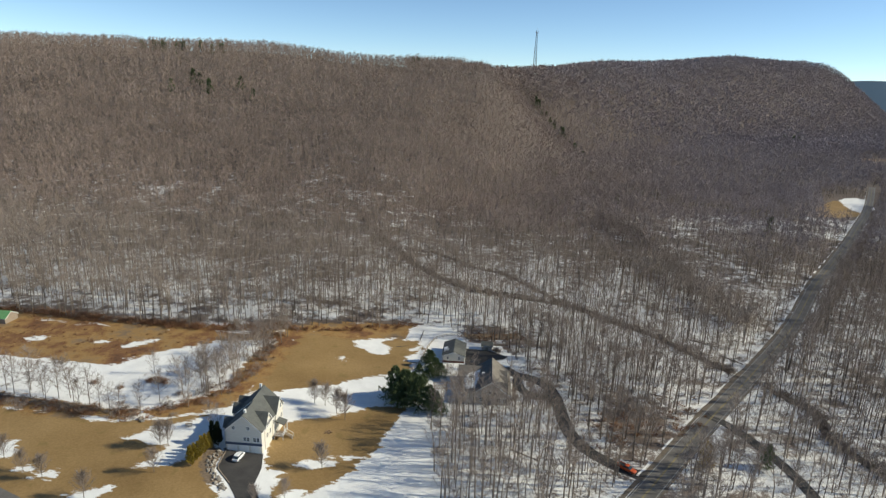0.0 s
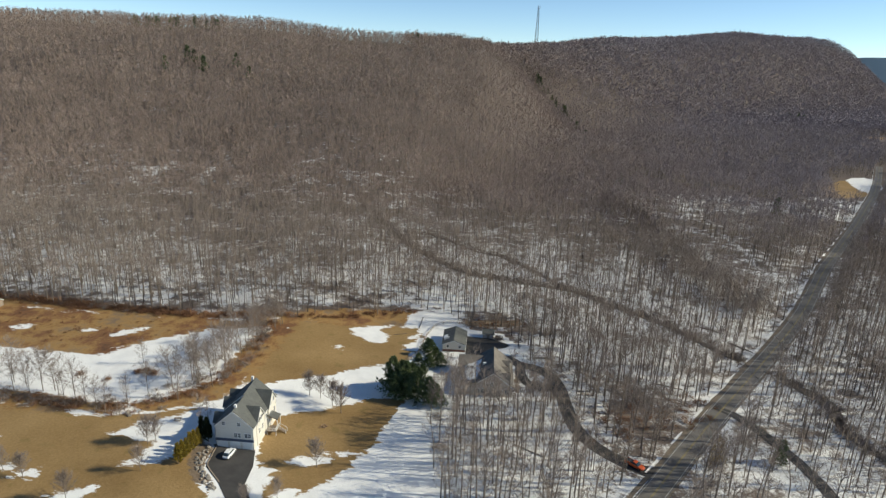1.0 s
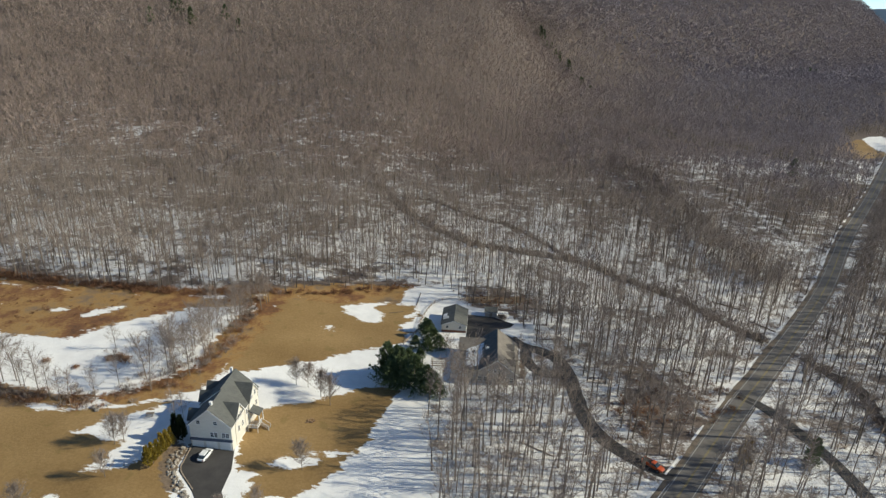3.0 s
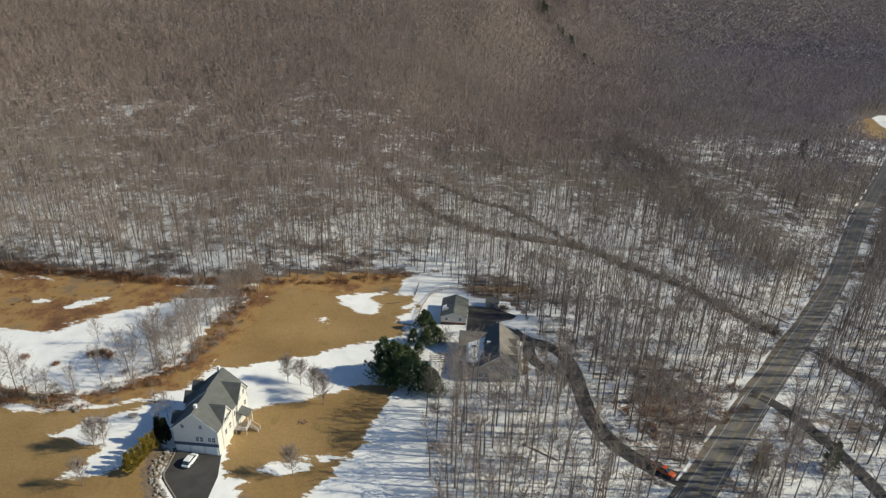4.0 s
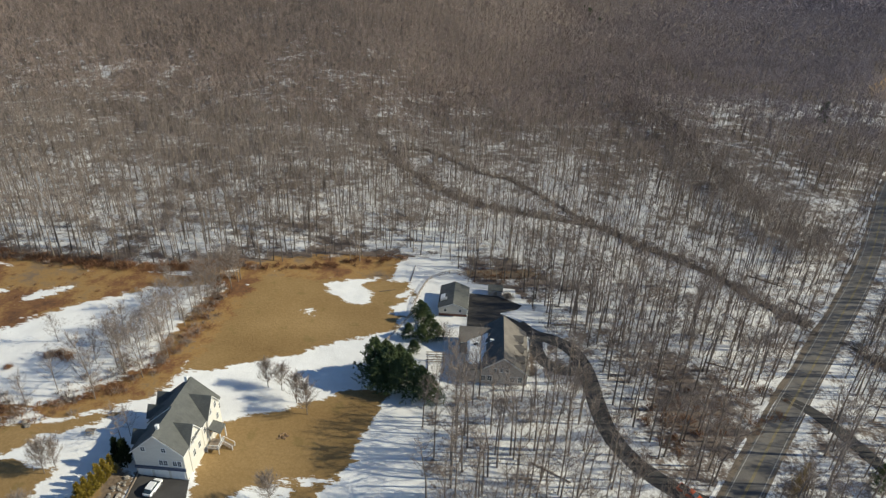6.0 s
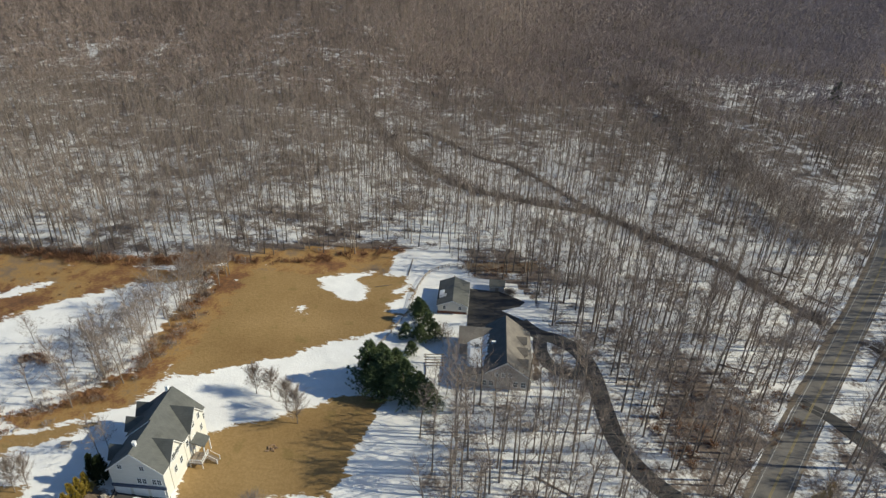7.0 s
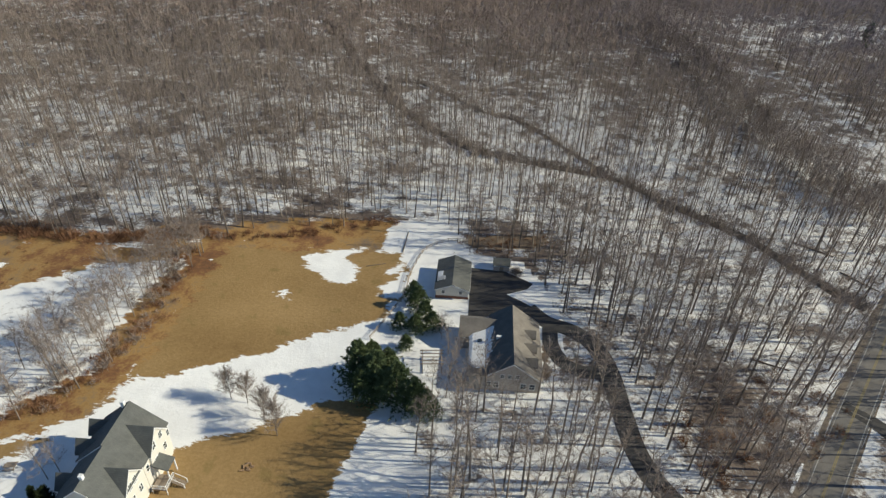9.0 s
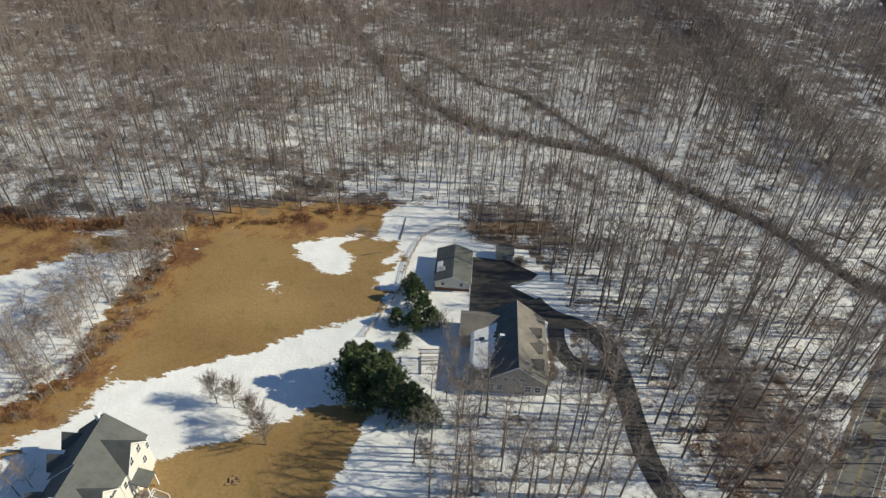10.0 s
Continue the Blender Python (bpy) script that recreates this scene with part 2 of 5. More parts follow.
def extruded(profile, axis, lo, hi, bm=None):
    """A solid: the profile (pairs) drawn across the axis from lo to hi. axis x: pairs are (y, z); y: (x, z); z: (x, y)."""
    bm = bm or bmesh.new()

    def at(p, w):
        return {"x": (w, p[0], p[1]), "y": (p[0], w, p[1]), "z": (p[0], p[1], w)}[axis]
    a_ = [bm.verts.new(at(p, lo)) for p in profile]
    b_ = [bm.verts.new(at(p, hi)) for p in profile]
    n = len(profile)
    bm.faces.new(a_)
    bm.faces.new(b_[::-1])
    for i in range(n):
        bm.faces.new((a_[i], b_[i], b_[(i + 1) % n], a_[(i + 1) % n]))
    return bm


def beam(p, q, r, sides=4, bm=None, r2=None):
    bm = bm or bmesh.new()
    p, q = Vector(p), Vector(q)
    d = q - p
    m = Matrix.Translation((p + q) / 2) @ d.to_track_quat("Z", "Y").to_matrix().to_4x4()
    bmesh.ops.create_cone(bm, cap_ends=True, segments=sides, radius1=r, radius2=r if r2 is None else r2, depth=d.length, matrix=m)
    return bm


def smooth(u):
    u = np.clip(u, 0, 1)
    return u * u * (3 - 2 * u)


# ---------------------------------------------------------------- lie of the land
def wave(x, y, s, k=0.0):
    return (np.sin(x / s + 1.3 + k) * np.cos(y / (s * 1.27) + 0.7 * k) + 0.5 * np.sin((x + 0.6 * y) / (s * 0.53) + 2.1 + k)) / 1.5


def land(x, y):
    """Height of the ground."""
    x, y = np.asarray(x, float), np.asarray(y, float)
    near = -3.3 + 2.5 * smooth((-35 - x) / 45) - 0.5 * smooth((x - 60) / 100)
    far = smooth((y - 250) / 150)
    foot = 340 + 300 * smooth((x + 130) / 290)
    crest = 117 + 19 * smooth((-150 - x) / 300) + 4 * wave(x, y, 160)
    nose = 1 - smooth((x + 30) / 170)
    hill = crest * nose * smooth((y - foot) / (1060 - foot)) ** 1.0
    footb = 850 + 0.93 * (x - 120)
    hb = (114 + 74 * smooth((x - 40) / 760)) * smooth((x + 300) / 250) * (1 - smooth((x - 1070) / 360)) + 6 * wave(x, y, 190, 2) + 15 * np.exp(-((x - 230) / 160) ** 2)
    hill2 = np.maximum(hb, 0) * smooth((y - footb) / 480)
    bumps = far * (1.5 * wave(x, y, 37) + 3.0 * wave(x, y, 90, 1) * smooth((y - 400) / 200))
    up = np.maximum(hill, hill2)
    return near + bumps + up + 0.12 * wave(x, y, 9)


def graded(lo, hi, step, far_lo, far_hi, grow=1.09):
    mid = list(np.arange(lo, hi + 0.01, step))
    up, s = [], step
    while (up[-1] if up else hi) < far_hi:
        s *= grow
        up.append((up[-1] if up else hi) + s)
    dn, s = [], step
    while (dn[-1] if dn else lo) > far_lo:
        s *= grow
        dn.append((dn[-1] if dn else lo) - s)
    return np.array(dn[::-1] + mid + up)


GX, GY = graded(-210, 130, 1.5, -4200, 4200, 1.075), graded(110, 245, 1.5, -2500, 4600, 1.05)
GZ = land(*np.meshgrid(GX, GY))


def lie(x, y):
    """Height of the ground sheet itself, facet by facet."""
    x, y = np.asarray(x, float), np.asarray(y, float)
    i = np.clip(np.searchsorted(GX, x) - 1, 0, len(GX) - 2)
    j = np.clip(np.searchsorted(GY, y) - 1, 0, len(GY) - 2)
    u, v = (x - GX[i]) / (GX[i + 1] - GX[i]), (y - GY[j]) / (GY[j + 1] - GY[j])
    a_, b_, c_, d_ = GZ[j, i], GZ[j, i + 1], GZ[j + 1, i], GZ[j + 1, i + 1]
    return np.where(u >= v, a_ + u * (b_ - a_) + v * (d_ - b_), a_ + v * (c_ - a_) + u * (d_ - c_))


def z_at(x, y):
    return float(lie(x, y))


# open land, lawns, meadows, drifts: outlines in plan
OPEN = [(-600, 40), (-600, 222), (-190, 217), (-110, 214), (-73, 221), (-45, 230), (-30, 238), (-14, 238), (-6, 224), (8, 221), (13, 212), (16, 200), (14, 172), (-10, 172),
        (-15, 165), (-12, 145), (-10, 128), (-8, 40)]
LAWNS = [
    [(-73, 169), (-72, 219), (-58, 221), (-45, 222), (-22, 223), (-20.5, 214), (-21, 206), (-22, 197.5), (-38.8, 189), (-48.8, 180.6), (-60, 174)],
    [(-55, 156), (-47, 161), (-39.6, 165), (-32.6, 170), (-22, 171), (-24.5, 160), (-27, 146), (-34, 132.5), (-43, 124), (-47, 112), (-49, 122), (-53, 133), (-56, 140), (-57, 152)],
    [(-320, 60), (-320, 150), (-140, 151), (-121, 149), (-103, 147), (-90, 151), (-79, 155), (-72, 147), (-69, 137), (-63, 127), (-57, 118), (-52, 60)],
]
MEADOWS = [
    [(-330, 186), (-330, 221), (-194, 218), (-154, 213), (-120, 213), (-92, 215), (-74, 220), (-76, 210), (-97, 205), (-115, 192), (-122, 180), (-165, 182)],
    [(-81, 208), (-76, 222), (-68, 221), (-70.5, 172), (-76, 158), (-93, 149), (-98, 153), (-80.5, 171)],
    [(-320, 150), (-320, 158), (-200, 157), (-140, 157), (-100, 154), (-96, 150), (-121, 148), (-140, 150)],
    [(-45, 238), (-28, 238), (-29, 228), (-34, 220), (-72, 218), (-78, 224)],
    [(-330, 218), (-330, 226), (-190, 222), (-110, 218), (-78, 226), (-74, 219), (-110, 211)],
]
DRIFTS = [
    [(-48.7, 214.6), (-48, 218.6), (-42.8, 221.4), (-34.3, 223.3), (-38.2, 220.4), (-38.2, 216.7), (-34.7, 213.6), (-33.4, 210.5), (-36.7, 206.6), (-40.2, 209.5), (-43.2, 210.7)],
    [(-29, 235), (-13, 238), (-13.8, 228), (-19, 224), (-20.5, 217), (-23, 216), (-24, 223), (-29, 227)],
    [(-28.4, 207), (-24, 210.5), (-21.6, 215.3), (-19.6, 205.7), (-23.9, 203.3), (-27, 203.8)],
    [(-26.7, 212.5), (-24.5, 217.4), (-21.9, 219.8), (-22, 215.5)],
    [(-25, 202), (-21, 203), (-20.5, 197), (-24, 198)],
    [(-47.4, 136), (-45.2, 139.8), (-39.9, 142.2), (-37.2, 141.2), (-33.4, 143.8), (-28.5, 142.9), (-32.8, 140.9), (-38.8, 138), (-41.3, 135.3)],
    [(-95.4, 140.4), (-88.6, 147), (-78.3, 153), (-70, 152), (-72.9, 137), (-77.6, 128.2), (-86.8, 127.5), (-82.2, 132.5), (-81.5, 138.2)],
    [(-130, 191.5), (-129, 197.6), (-126.5, 201.2), (-120, 202.2), (-119.8, 199), (-124.7, 195.2)],
    [(-126.1, 184.7), (-122.1, 187.4), (-118.6, 187.6), (-121.5, 184.6)],
    [(-140.5, 197), (-138, 200), (-135, 200), (-136.5, 197.6)],
    [(-168, 196), (-166, 199), (-160, 199), (-162, 195)],
    [(330, 560), (340, 600), (350, 640), (385, 650), (360, 590)],
    [(-97, 158), (-93, 163), (-88, 161), (-92, 156)],
    [(-80, 205), (-79, 212), (-76.5, 211), (-77, 204)],
    [(-125.7, 133.6), (-121.6, 135.5), (-118.5, 128.7), (-122, 127)],
    [(-108.5, 121.2), (-103.6, 126.5), (-101.5, 121.4)],
    [(-114, 124), (-110, 126.5), (-109, 123.5), (-112, 122)],
    [(-97, 115), (-91, 118.5), (-86, 122), (-85.5, 117.5), (-90, 113)],
    [(-53.5, 133), (-50, 134), (-48.5, 127), (-46.5, 121), (-49.5, 121), (-52.5, 127)],
    [(-47, 126), (-41, 128), (-43, 121), (-49, 119)],
    [(-66, 129), (-62, 127.5), (-57.5, 120), (-60, 119)],
    [(-52.2, 201.3), (-50, 202.9), (-48, 202.2), (-48.4, 200.2), (-51, 199.9)],
]
LITTERED = [
    [(34, 172), (38.5, 160), (45, 154), (52, 158), (59, 164), (64, 180), (52, 190), (40, 184)],
    [(-10, 240), (1, 244), (20, 243), (22, 226), (4, 221), (-6, 223)],
    [(-330, 214), (-330, 234), (-190, 229), (-110, 225), (-73, 234), (-45, 243), (-26, 243), (-26, 236), (-72, 216), (-110, 211)],
    [(-60, 132), (-50, 118), (-44, 116), (-48, 128), (-53, 138)],
]
EARTH = [
    [(-71, 140), (-66.5, 138.5), (-65, 130), (-61, 125), (-66, 126), (-70.5, 131)],
    [(-7, 227), (-6, 232), (4, 235), (15, 236), (16, 231), (4, 227)],
    [(10.5, 181), (12.2, 191), (13.2, 191), (12.8, 181)],
]


def inside_by(px, py, poly):
    """Distance to the outline, positive inside."""
    d = np.full(px.shape, 1e9)
    inn = np.zeros(px.shape, bool)
    n = len(poly)
    for i in range(n):
        (ax, ay), (bx, by) = poly[i], poly[(i + 1) % n]
        ex, ey = bx - ax, by - ay
        t = np.clip(((px - ax) * ex + (py - ay) * ey) / (ex * ex + ey * ey), 0, 1)
        d = np.minimum(d, np.hypot(px - ax - t * ex, py - ay - t * ey))
        hit = ((ay > py) != (by > py)) & (px < (bx - ax) * (py - ay) / (by - ay + 1e-12) + ax)
        inn ^= hit
    return np.where(inn, d, -d)


def any_of(px, py, polys):
    return np.clip(np.max([inside_by(px, py, p) for p in polys], axis=0), -30, 30)


def build_ground():
    X, Y = np.meshgrid(GX, GY)
    px, py, pz = X.ravel(), Y.ravel(), GZ.ravel()
    nx = len(GX)
    i = (np.arange(len(GY) - 1)[:, None] * nx + np.arange(nx - 1)[None]).ravel()
    tris = np.concatenate([np.stack([i, i + 1, i + nx + 1], 1), np.stack([i, i + nx + 1, i + nx], 1)])
    ob = tri_object("ground", np.stack([px, py, pz], 1), tris, GROUND)
    ob.data.polygons.foreach_set("use_smooth", np.ones(len(ob.data.polygons), bool))
    opened = inside_by(px, py, OPEN)
    litter = np.where(opened > 0, 0.08, 0.494 + 0.07 * smooth((py - 270) / 130) + 0.08 * smooth((py - 430) / 160) - 0.07 * smooth(1 - np.hypot((px + 330) / 110, (py - 640) / 45)) + 0.03 * wave(px, py, 60, 3))
    litter = np.where((opened > 0) & (px < -80) & (py > 153), 0.43, litter)
    litter = litter - 0.07 * smooth((py - 440) / 30) * smooth((540 - py) / 30) * smooth((px - 110) / 40)
    litter = litter - 0.06 * smooth(inside_by(px, py, [(-20, 178), (18, 178), (26, 160), (24, 120), (-12, 120)]) / 8 + 0.5)
    litter = litter + 0.07 * smooth(any_of(px, py, LITTERED[1:]) / 8 + 0.5) + 0.075 * smooth(inside_by(px, py, LITTERED[0]) / 16 + 0.5)
    for nm, val in (("lawn", any_of(px, py, LAWNS + FIELDS)), ("meadow", any_of(px, py, MEADOWS)), ("drift", any_of(px, py, DRIFTS)),
                    ("earth", any_of(px, py, EARTH)), ("litter", litter)):
        ob.data.attributes.new(nm, "FLOAT", "POINT").data.foreach_set("value", val.astype(np.float32))
    return tagged(ob, "winter ground of patchy snow, dormant grass and leaf litter", "ground", kind="structure")


GLADES = [[(60, 148), (66, 157), (70, 155), (65, 147)], [(255, 470), (300, 590), (345, 640), (400, 655), (340, 560), (300, 500)], [(560, 960), (600, 1100), (700, 1095), (640, 960)], [(130, 566), (140, 541), (160, 510), (188, 493), (228, 484), (232, 466), (190, 470), (152, 486), (128, 521), (118, 560)]]
GLADES.append([(121, 415), (131, 415), (138, 340), (149, 306), (140, 278), (128, 282), (122, 305), (120, 350)])
FIELDS = [[(280, 532), (303, 588), (340, 630), (370, 632), (330, 560), (307, 538)], [(590, 1040), (620, 1096), (680, 1090), (660, 1050)]]
build_ground()


def far_ridge():
    """Hills far beyond the valley, the blue of the air put into their colour."""
    xs = np.linspace(700, 3600, 60)
    top = 172 + 16 * np.sin(xs / 310) + 7 * np.sin(xs / 97)
    v = [(x, 3400, -20) for x in xs] + [(x, 3600, t) for x, t in zip(xs, top)] + [(x, 3900, -20) for x in xs]
    n = len(xs)
    f = [(k + r * n, k + 1 + r * n, k + 1 + (r + 1) * n, k + (r + 1) * n) for r in range(2) for k in range(n - 1)]
    tagged(mesh_object("backdrop", v, f, FAR_HILL), "hazy blue wooded ridge on the horizon", "hills", kind="structure")


far_ridge()


def spline(points, step=2.0):
    """A smooth line through the points (Catmull-Rom)."""
    p = [np.array(q, float) for q in points]
    p = [2 * p[0] - p[1]] + p + [2 * p[-1] - p[-2]]
    out = []
    for k in range(1, len(p) - 2):
        n = max(2, int(np.linalg.norm(p[k + 1] - p[k]) / step))
        for j in range(n):
            t = j / n
            out.append(0.5 * (2 * p[k] + (p[k + 1] - p[k - 1]) * t + (2 * p[k - 1] - 5 * p[k] + 4 * p[k + 1] - p[k + 2]) * t * t
                              + (3 * p[k] - p[k - 1] - 3 * p[k + 1] + p[k + 2]) * t ** 3))
    out.append(p[-2])
    return np.array(out)


def ribbon(name, points, width, lift, mat, parent=None, offset=0.0, rag=0.0, cross=5, skirt=0.25, seed=3, dash=None):
    """A strip laid along a line on the ground, with its edges turned down into it."""
    rng = np.random.default_rng(seed)
    c = spline(points)
    d = np.gradient(c, axis=0)
    d /= np.linalg.norm(d, axis=1)[:, None]
    nrm = np.stack([d[:, 1], -d[:, 0]], 1)
    us = np.linspace(-0.5, 0.5, cross)
    verts, faces = [], []
    wl = 1 + rag * np.convolve(rng.normal(size=len(c) + 4), np.ones(5) / 5, "valid")[:len(c)]
    wr = 1 + rag * np.convolve(rng.normal(size=len(c) + 4), np.ones(5) / 5, "valid")[:len(c)]
    cols = cross + 2
    for k in range(len(c)):
        row = []
        for j, u in enumerate(us):
            w = width * u * (wl[k] if u < 0 else wr[k]) + offset
            q = c[k] + nrm[k] * w
            row.append((q[0], q[1], z_at(q[0], q[1]) + lift))
        a_, b_ = row[0], row[-1]
        row = [(a_[0] - nrm[k][0] * 0.02, a_[1] - nrm[k][1] * 0.02, a_[2] - skirt)] + row + [(b_[0] + nrm[k][0] * 0.02, b_[1] + nrm[k][1] * 0.02, b_[2] - skirt)]
        verts += row
    for k in range(len(c) - 1):
        if dash and (k // dash) % 2:
            continue
        for j in range(cols - 1):
            i = k * cols + j
            faces.append((i, i + 1, i + cols + 1, i + cols))
    return mesh_object(name, verts, faces, mat, parent)


def flat_area(name, poly, lift, mat, parent=None, thick=0.3):
    bm = bmesh.new()
    top = [bm.verts.new((x, y, z_at(x, y) + lift)) for x, y in poly]
    low = [bm.verts.new((x, y, z_at(x, y) + lift - thick)) for x, y in poly]
    bm.faces.new(top)
    n = len(poly)
    for i in range(n):
        bm.faces.new((top[i], top[(i + 1) % n], low[(i + 1) % n], low[i]))
    bmesh.ops.triangulate(bm, faces=bm.faces[:1])
    return part(name, bm, mat, parent)


ROAD = [(-10, 62), (17, 100), (44.6, 138.3), (68.9, 171.8), (94.7, 205.9), (134.3, 260), (180.8, 332.6), (239, 417), (310, 523), (367, 613), (430, 720)]
DRIVE_B = [(9, 203.5), (13, 199), (19, 196.4), (23.5, 191.5), (25.6, 184), (26.4, 173), (27.8, 163), (31.6, 155), (38.5, 148.3), (48, 143)]
LOOP_B = [(14, 197.5), (13.6, 192), (15.5, 186.5), (19.5, 183.6), (23.5, 183.5), (25.8, 180)]
DRIVE_C = [(72, 180), (77.5, 174), (82, 164), (85.3, 153.6), (87, 141.5), (87.5, 128), (86, 112)]
STREAM_A = [(-90, 425), (-75, 395), (-45, 336), (-25, 306.5), (-11, 292), (4, 284), (22, 279), (40, 273), (56, 257), (74, 240), (85, 222), (93, 213)]
STREAM_B = [(100, 204), (104, 196), (109, 187), (106.5, 171), (112, 155), (121, 140), (126, 120)]
STREAM_C = [(-48, 356), (-29, 352), (-6, 326), (8, 318), (22, 300), (38, 276)]

tagged(ribbon("road", ROAD, 6.0, 0.07, ASPHALT, cross=7), "worn grey asphalt country road with tree shadows", "road", kind="structure")
for off, mt, nm in ((-0.13, YELLOW, "centre_line"), (0.13, YELLOW, "centre_line"), (-2.55, WHITE_LINE, "edge_line"), (2.55, WHITE_LINE, "edge_line")):
    tagged(ribbon(nm, ROAD, 0.12, 0.085, mt, offset=off, cross=2, skirt=0.02), "faded painted line on the road", "road marking", kind="structure")
for off in (-3.6, 3.2):
    tagged(ribbon("verge", ROAD, 1.2 if off < 0 else 0.4, 0.05, VERGE, offset=off, rag=0.5, cross=3, seed=int(20 + off)), "brown gravel and leaf verge of the road", "verge", kind="structure")
tagged(ribbon("snow_bank", ROAD, 0.5, 0.1, SNOW, offset=-4.7, rag=1.6, cross=3, dash=4), "low ploughed snow bank along the road", "snow bank", kind="structure")
tagged(ribbon("driveway", DRIVE_B, 4.3, 0.07, DRIVE, rag=0.05), "dark winding asphalt driveway cleared of snow", "driveway", kind="structure")
tagged(ribbon("driveway", LOOP_B, 3.6, 0.075, DRIVE, rag=0.05), "dark asphalt turning loop round a snowy island", "driveway", kind="structure")
tagged(ribbon("driveway", DRIVE_C, 3.6, 0.07, DRIVE, rag=0.06), "narrow asphalt driveway through snowy woods", "driveway", kind="structure")
for s, w in ((STREAM_A, 3.3), (STREAM_B, 3.3), (STREAM_C, 1.8)):
    tagged(ribbon("stream", s, w, 0.06, STREAM, rag=0.5, seed=8), "narrow dark wooded stream with wet leaves", "stream", kind="structure")
tagged(flat_area("driveway", [(-5.3, 218), (3.7, 217.3), (10.6, 213), (9, 210.6), (3.8, 208), (7.4, 205.8), (11.2, 203), (12.5, 199.5), (9, 196), (3, 195.5), (-5.2, 197), (-5.2, 206)], 0.08, DRIVE),
       "dark asphalt yard between house and garage", "driveway", kind="structure")
tagged(flat_area("driveway", [(-66.8, 140), (-56.4, 140), (-54.5, 133.5), (-54, 127), (-50, 121), (-45, 112), (-41, 100), (-45.5, 99), (-50.5, 112), (-56, 121), (-60, 126), (-65.3, 131)], 0.07, DRIVE),
       "dark asphalt driveway in front of a garage", "driveway", kind="structure")
tagged(flat_area("pavement", [(-125, 108), (-112.5, 117), (-104, 113.7), (-100, 105), (-115, 100)], 0.07, ASPHALT), "grey asphalt corner of a neighbouring drive", "pavement", kind="structure")


# ---------------------------------------------------------------- houses
def gable(parent, x0, x1, y0, y1, z0, eave, peak, wall_mat, roof_mat, along="y", over=0.35, thick=0.22, ridge=None):
    """Walls of one wing with its pitched roof; along: the way of the ridge."""
    if along == "y":
        r = (x0 + x1) / 2 if ridge is None else ridge
        prof = [(x0, z0), (x1, z0), (x1, eave), (r, peak), (x0, eave)]
        part("wall", extruded(prof, "y", y0, y1), wall_mat, parent)
        ends = ((x0, -1), (x1, 1))
        lo, hi = y0 - over, y1 + over
    else:
        r = (y0 + y1) / 2 if ridge is None else ridge
        prof = [(y0, z0), (y1, z0), (y1, eave), (r, peak), (y0, eave)]
        part("wall", extruded(prof, "x", x0, x1), wall_mat, parent)
        ends = ((y0, -1), (y1, 1))
        lo, hi = x0 - over, x1 + over
    for w, s in ends:
        k = (peak - eave) / abs(r - w)
        tip = w + s * over
        low_z = eave - k * over
        prof = [(r, peak + 0.02), (r, peak + 0.02 + thick), (tip, low_z + 0.02 + thick), (tip, low_z + 0.02)]
        part("roof", extruded(prof, along, lo, hi), roof_mat, parent)
        fas = [(tip + s * 0.003, low_z - 0.06), (tip + s * 0.003, low_z + thick * 0.3), (tip + s * 0.04, low_z + thick * 0.3), (tip + s * 0.04, low_z - 0.06)]
        part("fascia", extruded(fas, along, lo, hi), TRIM, parent, "white eaves board")
        for q, dq in ((lo, -0.05), (hi, 0.05)):
            rake = [(r, peak - 0.16), (r, peak + thick * 0.45), (tip, low_z + thick * 0.45), (tip, low_z - 0.16)]
            part("rake_board", extruded(rake, along, q + dq * 0.1, q + dq), TRIM, parent, "white gable board")


def window(parent, x, y, z, w, h, facing, mat=None, bars=1):
    """A framed sash window proud of a wall; facing: -y, +x or -x."""
    def put(u0, u1, v0, v1, d0, d1, bm=None):
        if facing == "-y":
            return block(x + u0, x + u1, y - d1, y - d0, z + v0, z + v1, bm=bm)
        s = 1 if facing == "+x" else -1
        return block(x + s * d0, x + s * d1, y + u0, y + u1, z + v0, z + v1, bm=bm)
    win = part("window", put(-w / 2, w / 2, -h / 2, h / 2, 0.003, 0.03), GLASS, parent, "dark glazed sash window")
    b = put(-w / 2 - 0.1, w / 2 + 0.1, h / 2, h / 2 + 0.12, 0.002, 0.07)
    put(-w / 2 - 0.1, w / 2 + 0.1, -h / 2 - 0.12, -h / 2, 0.002, 0.09, b)
    for s in (-1, 1):
        put(s * (w / 2 + 0.05) - 0.05, s * (w / 2 + 0.05) + 0.05, -h / 2, h / 2, 0.002, 0.07, b)
    part("window_frame", b, TRIM, win, "white window frame")
    b = put(-w / 2, w / 2, -0.03, 0.03, 0.031, 0.05)
    if bars > 1:
        put(-0.03, 0.03, -h / 2, h / 2, 0.031, 0.052, b)
    part("sash_bar", b, TRIM, win)


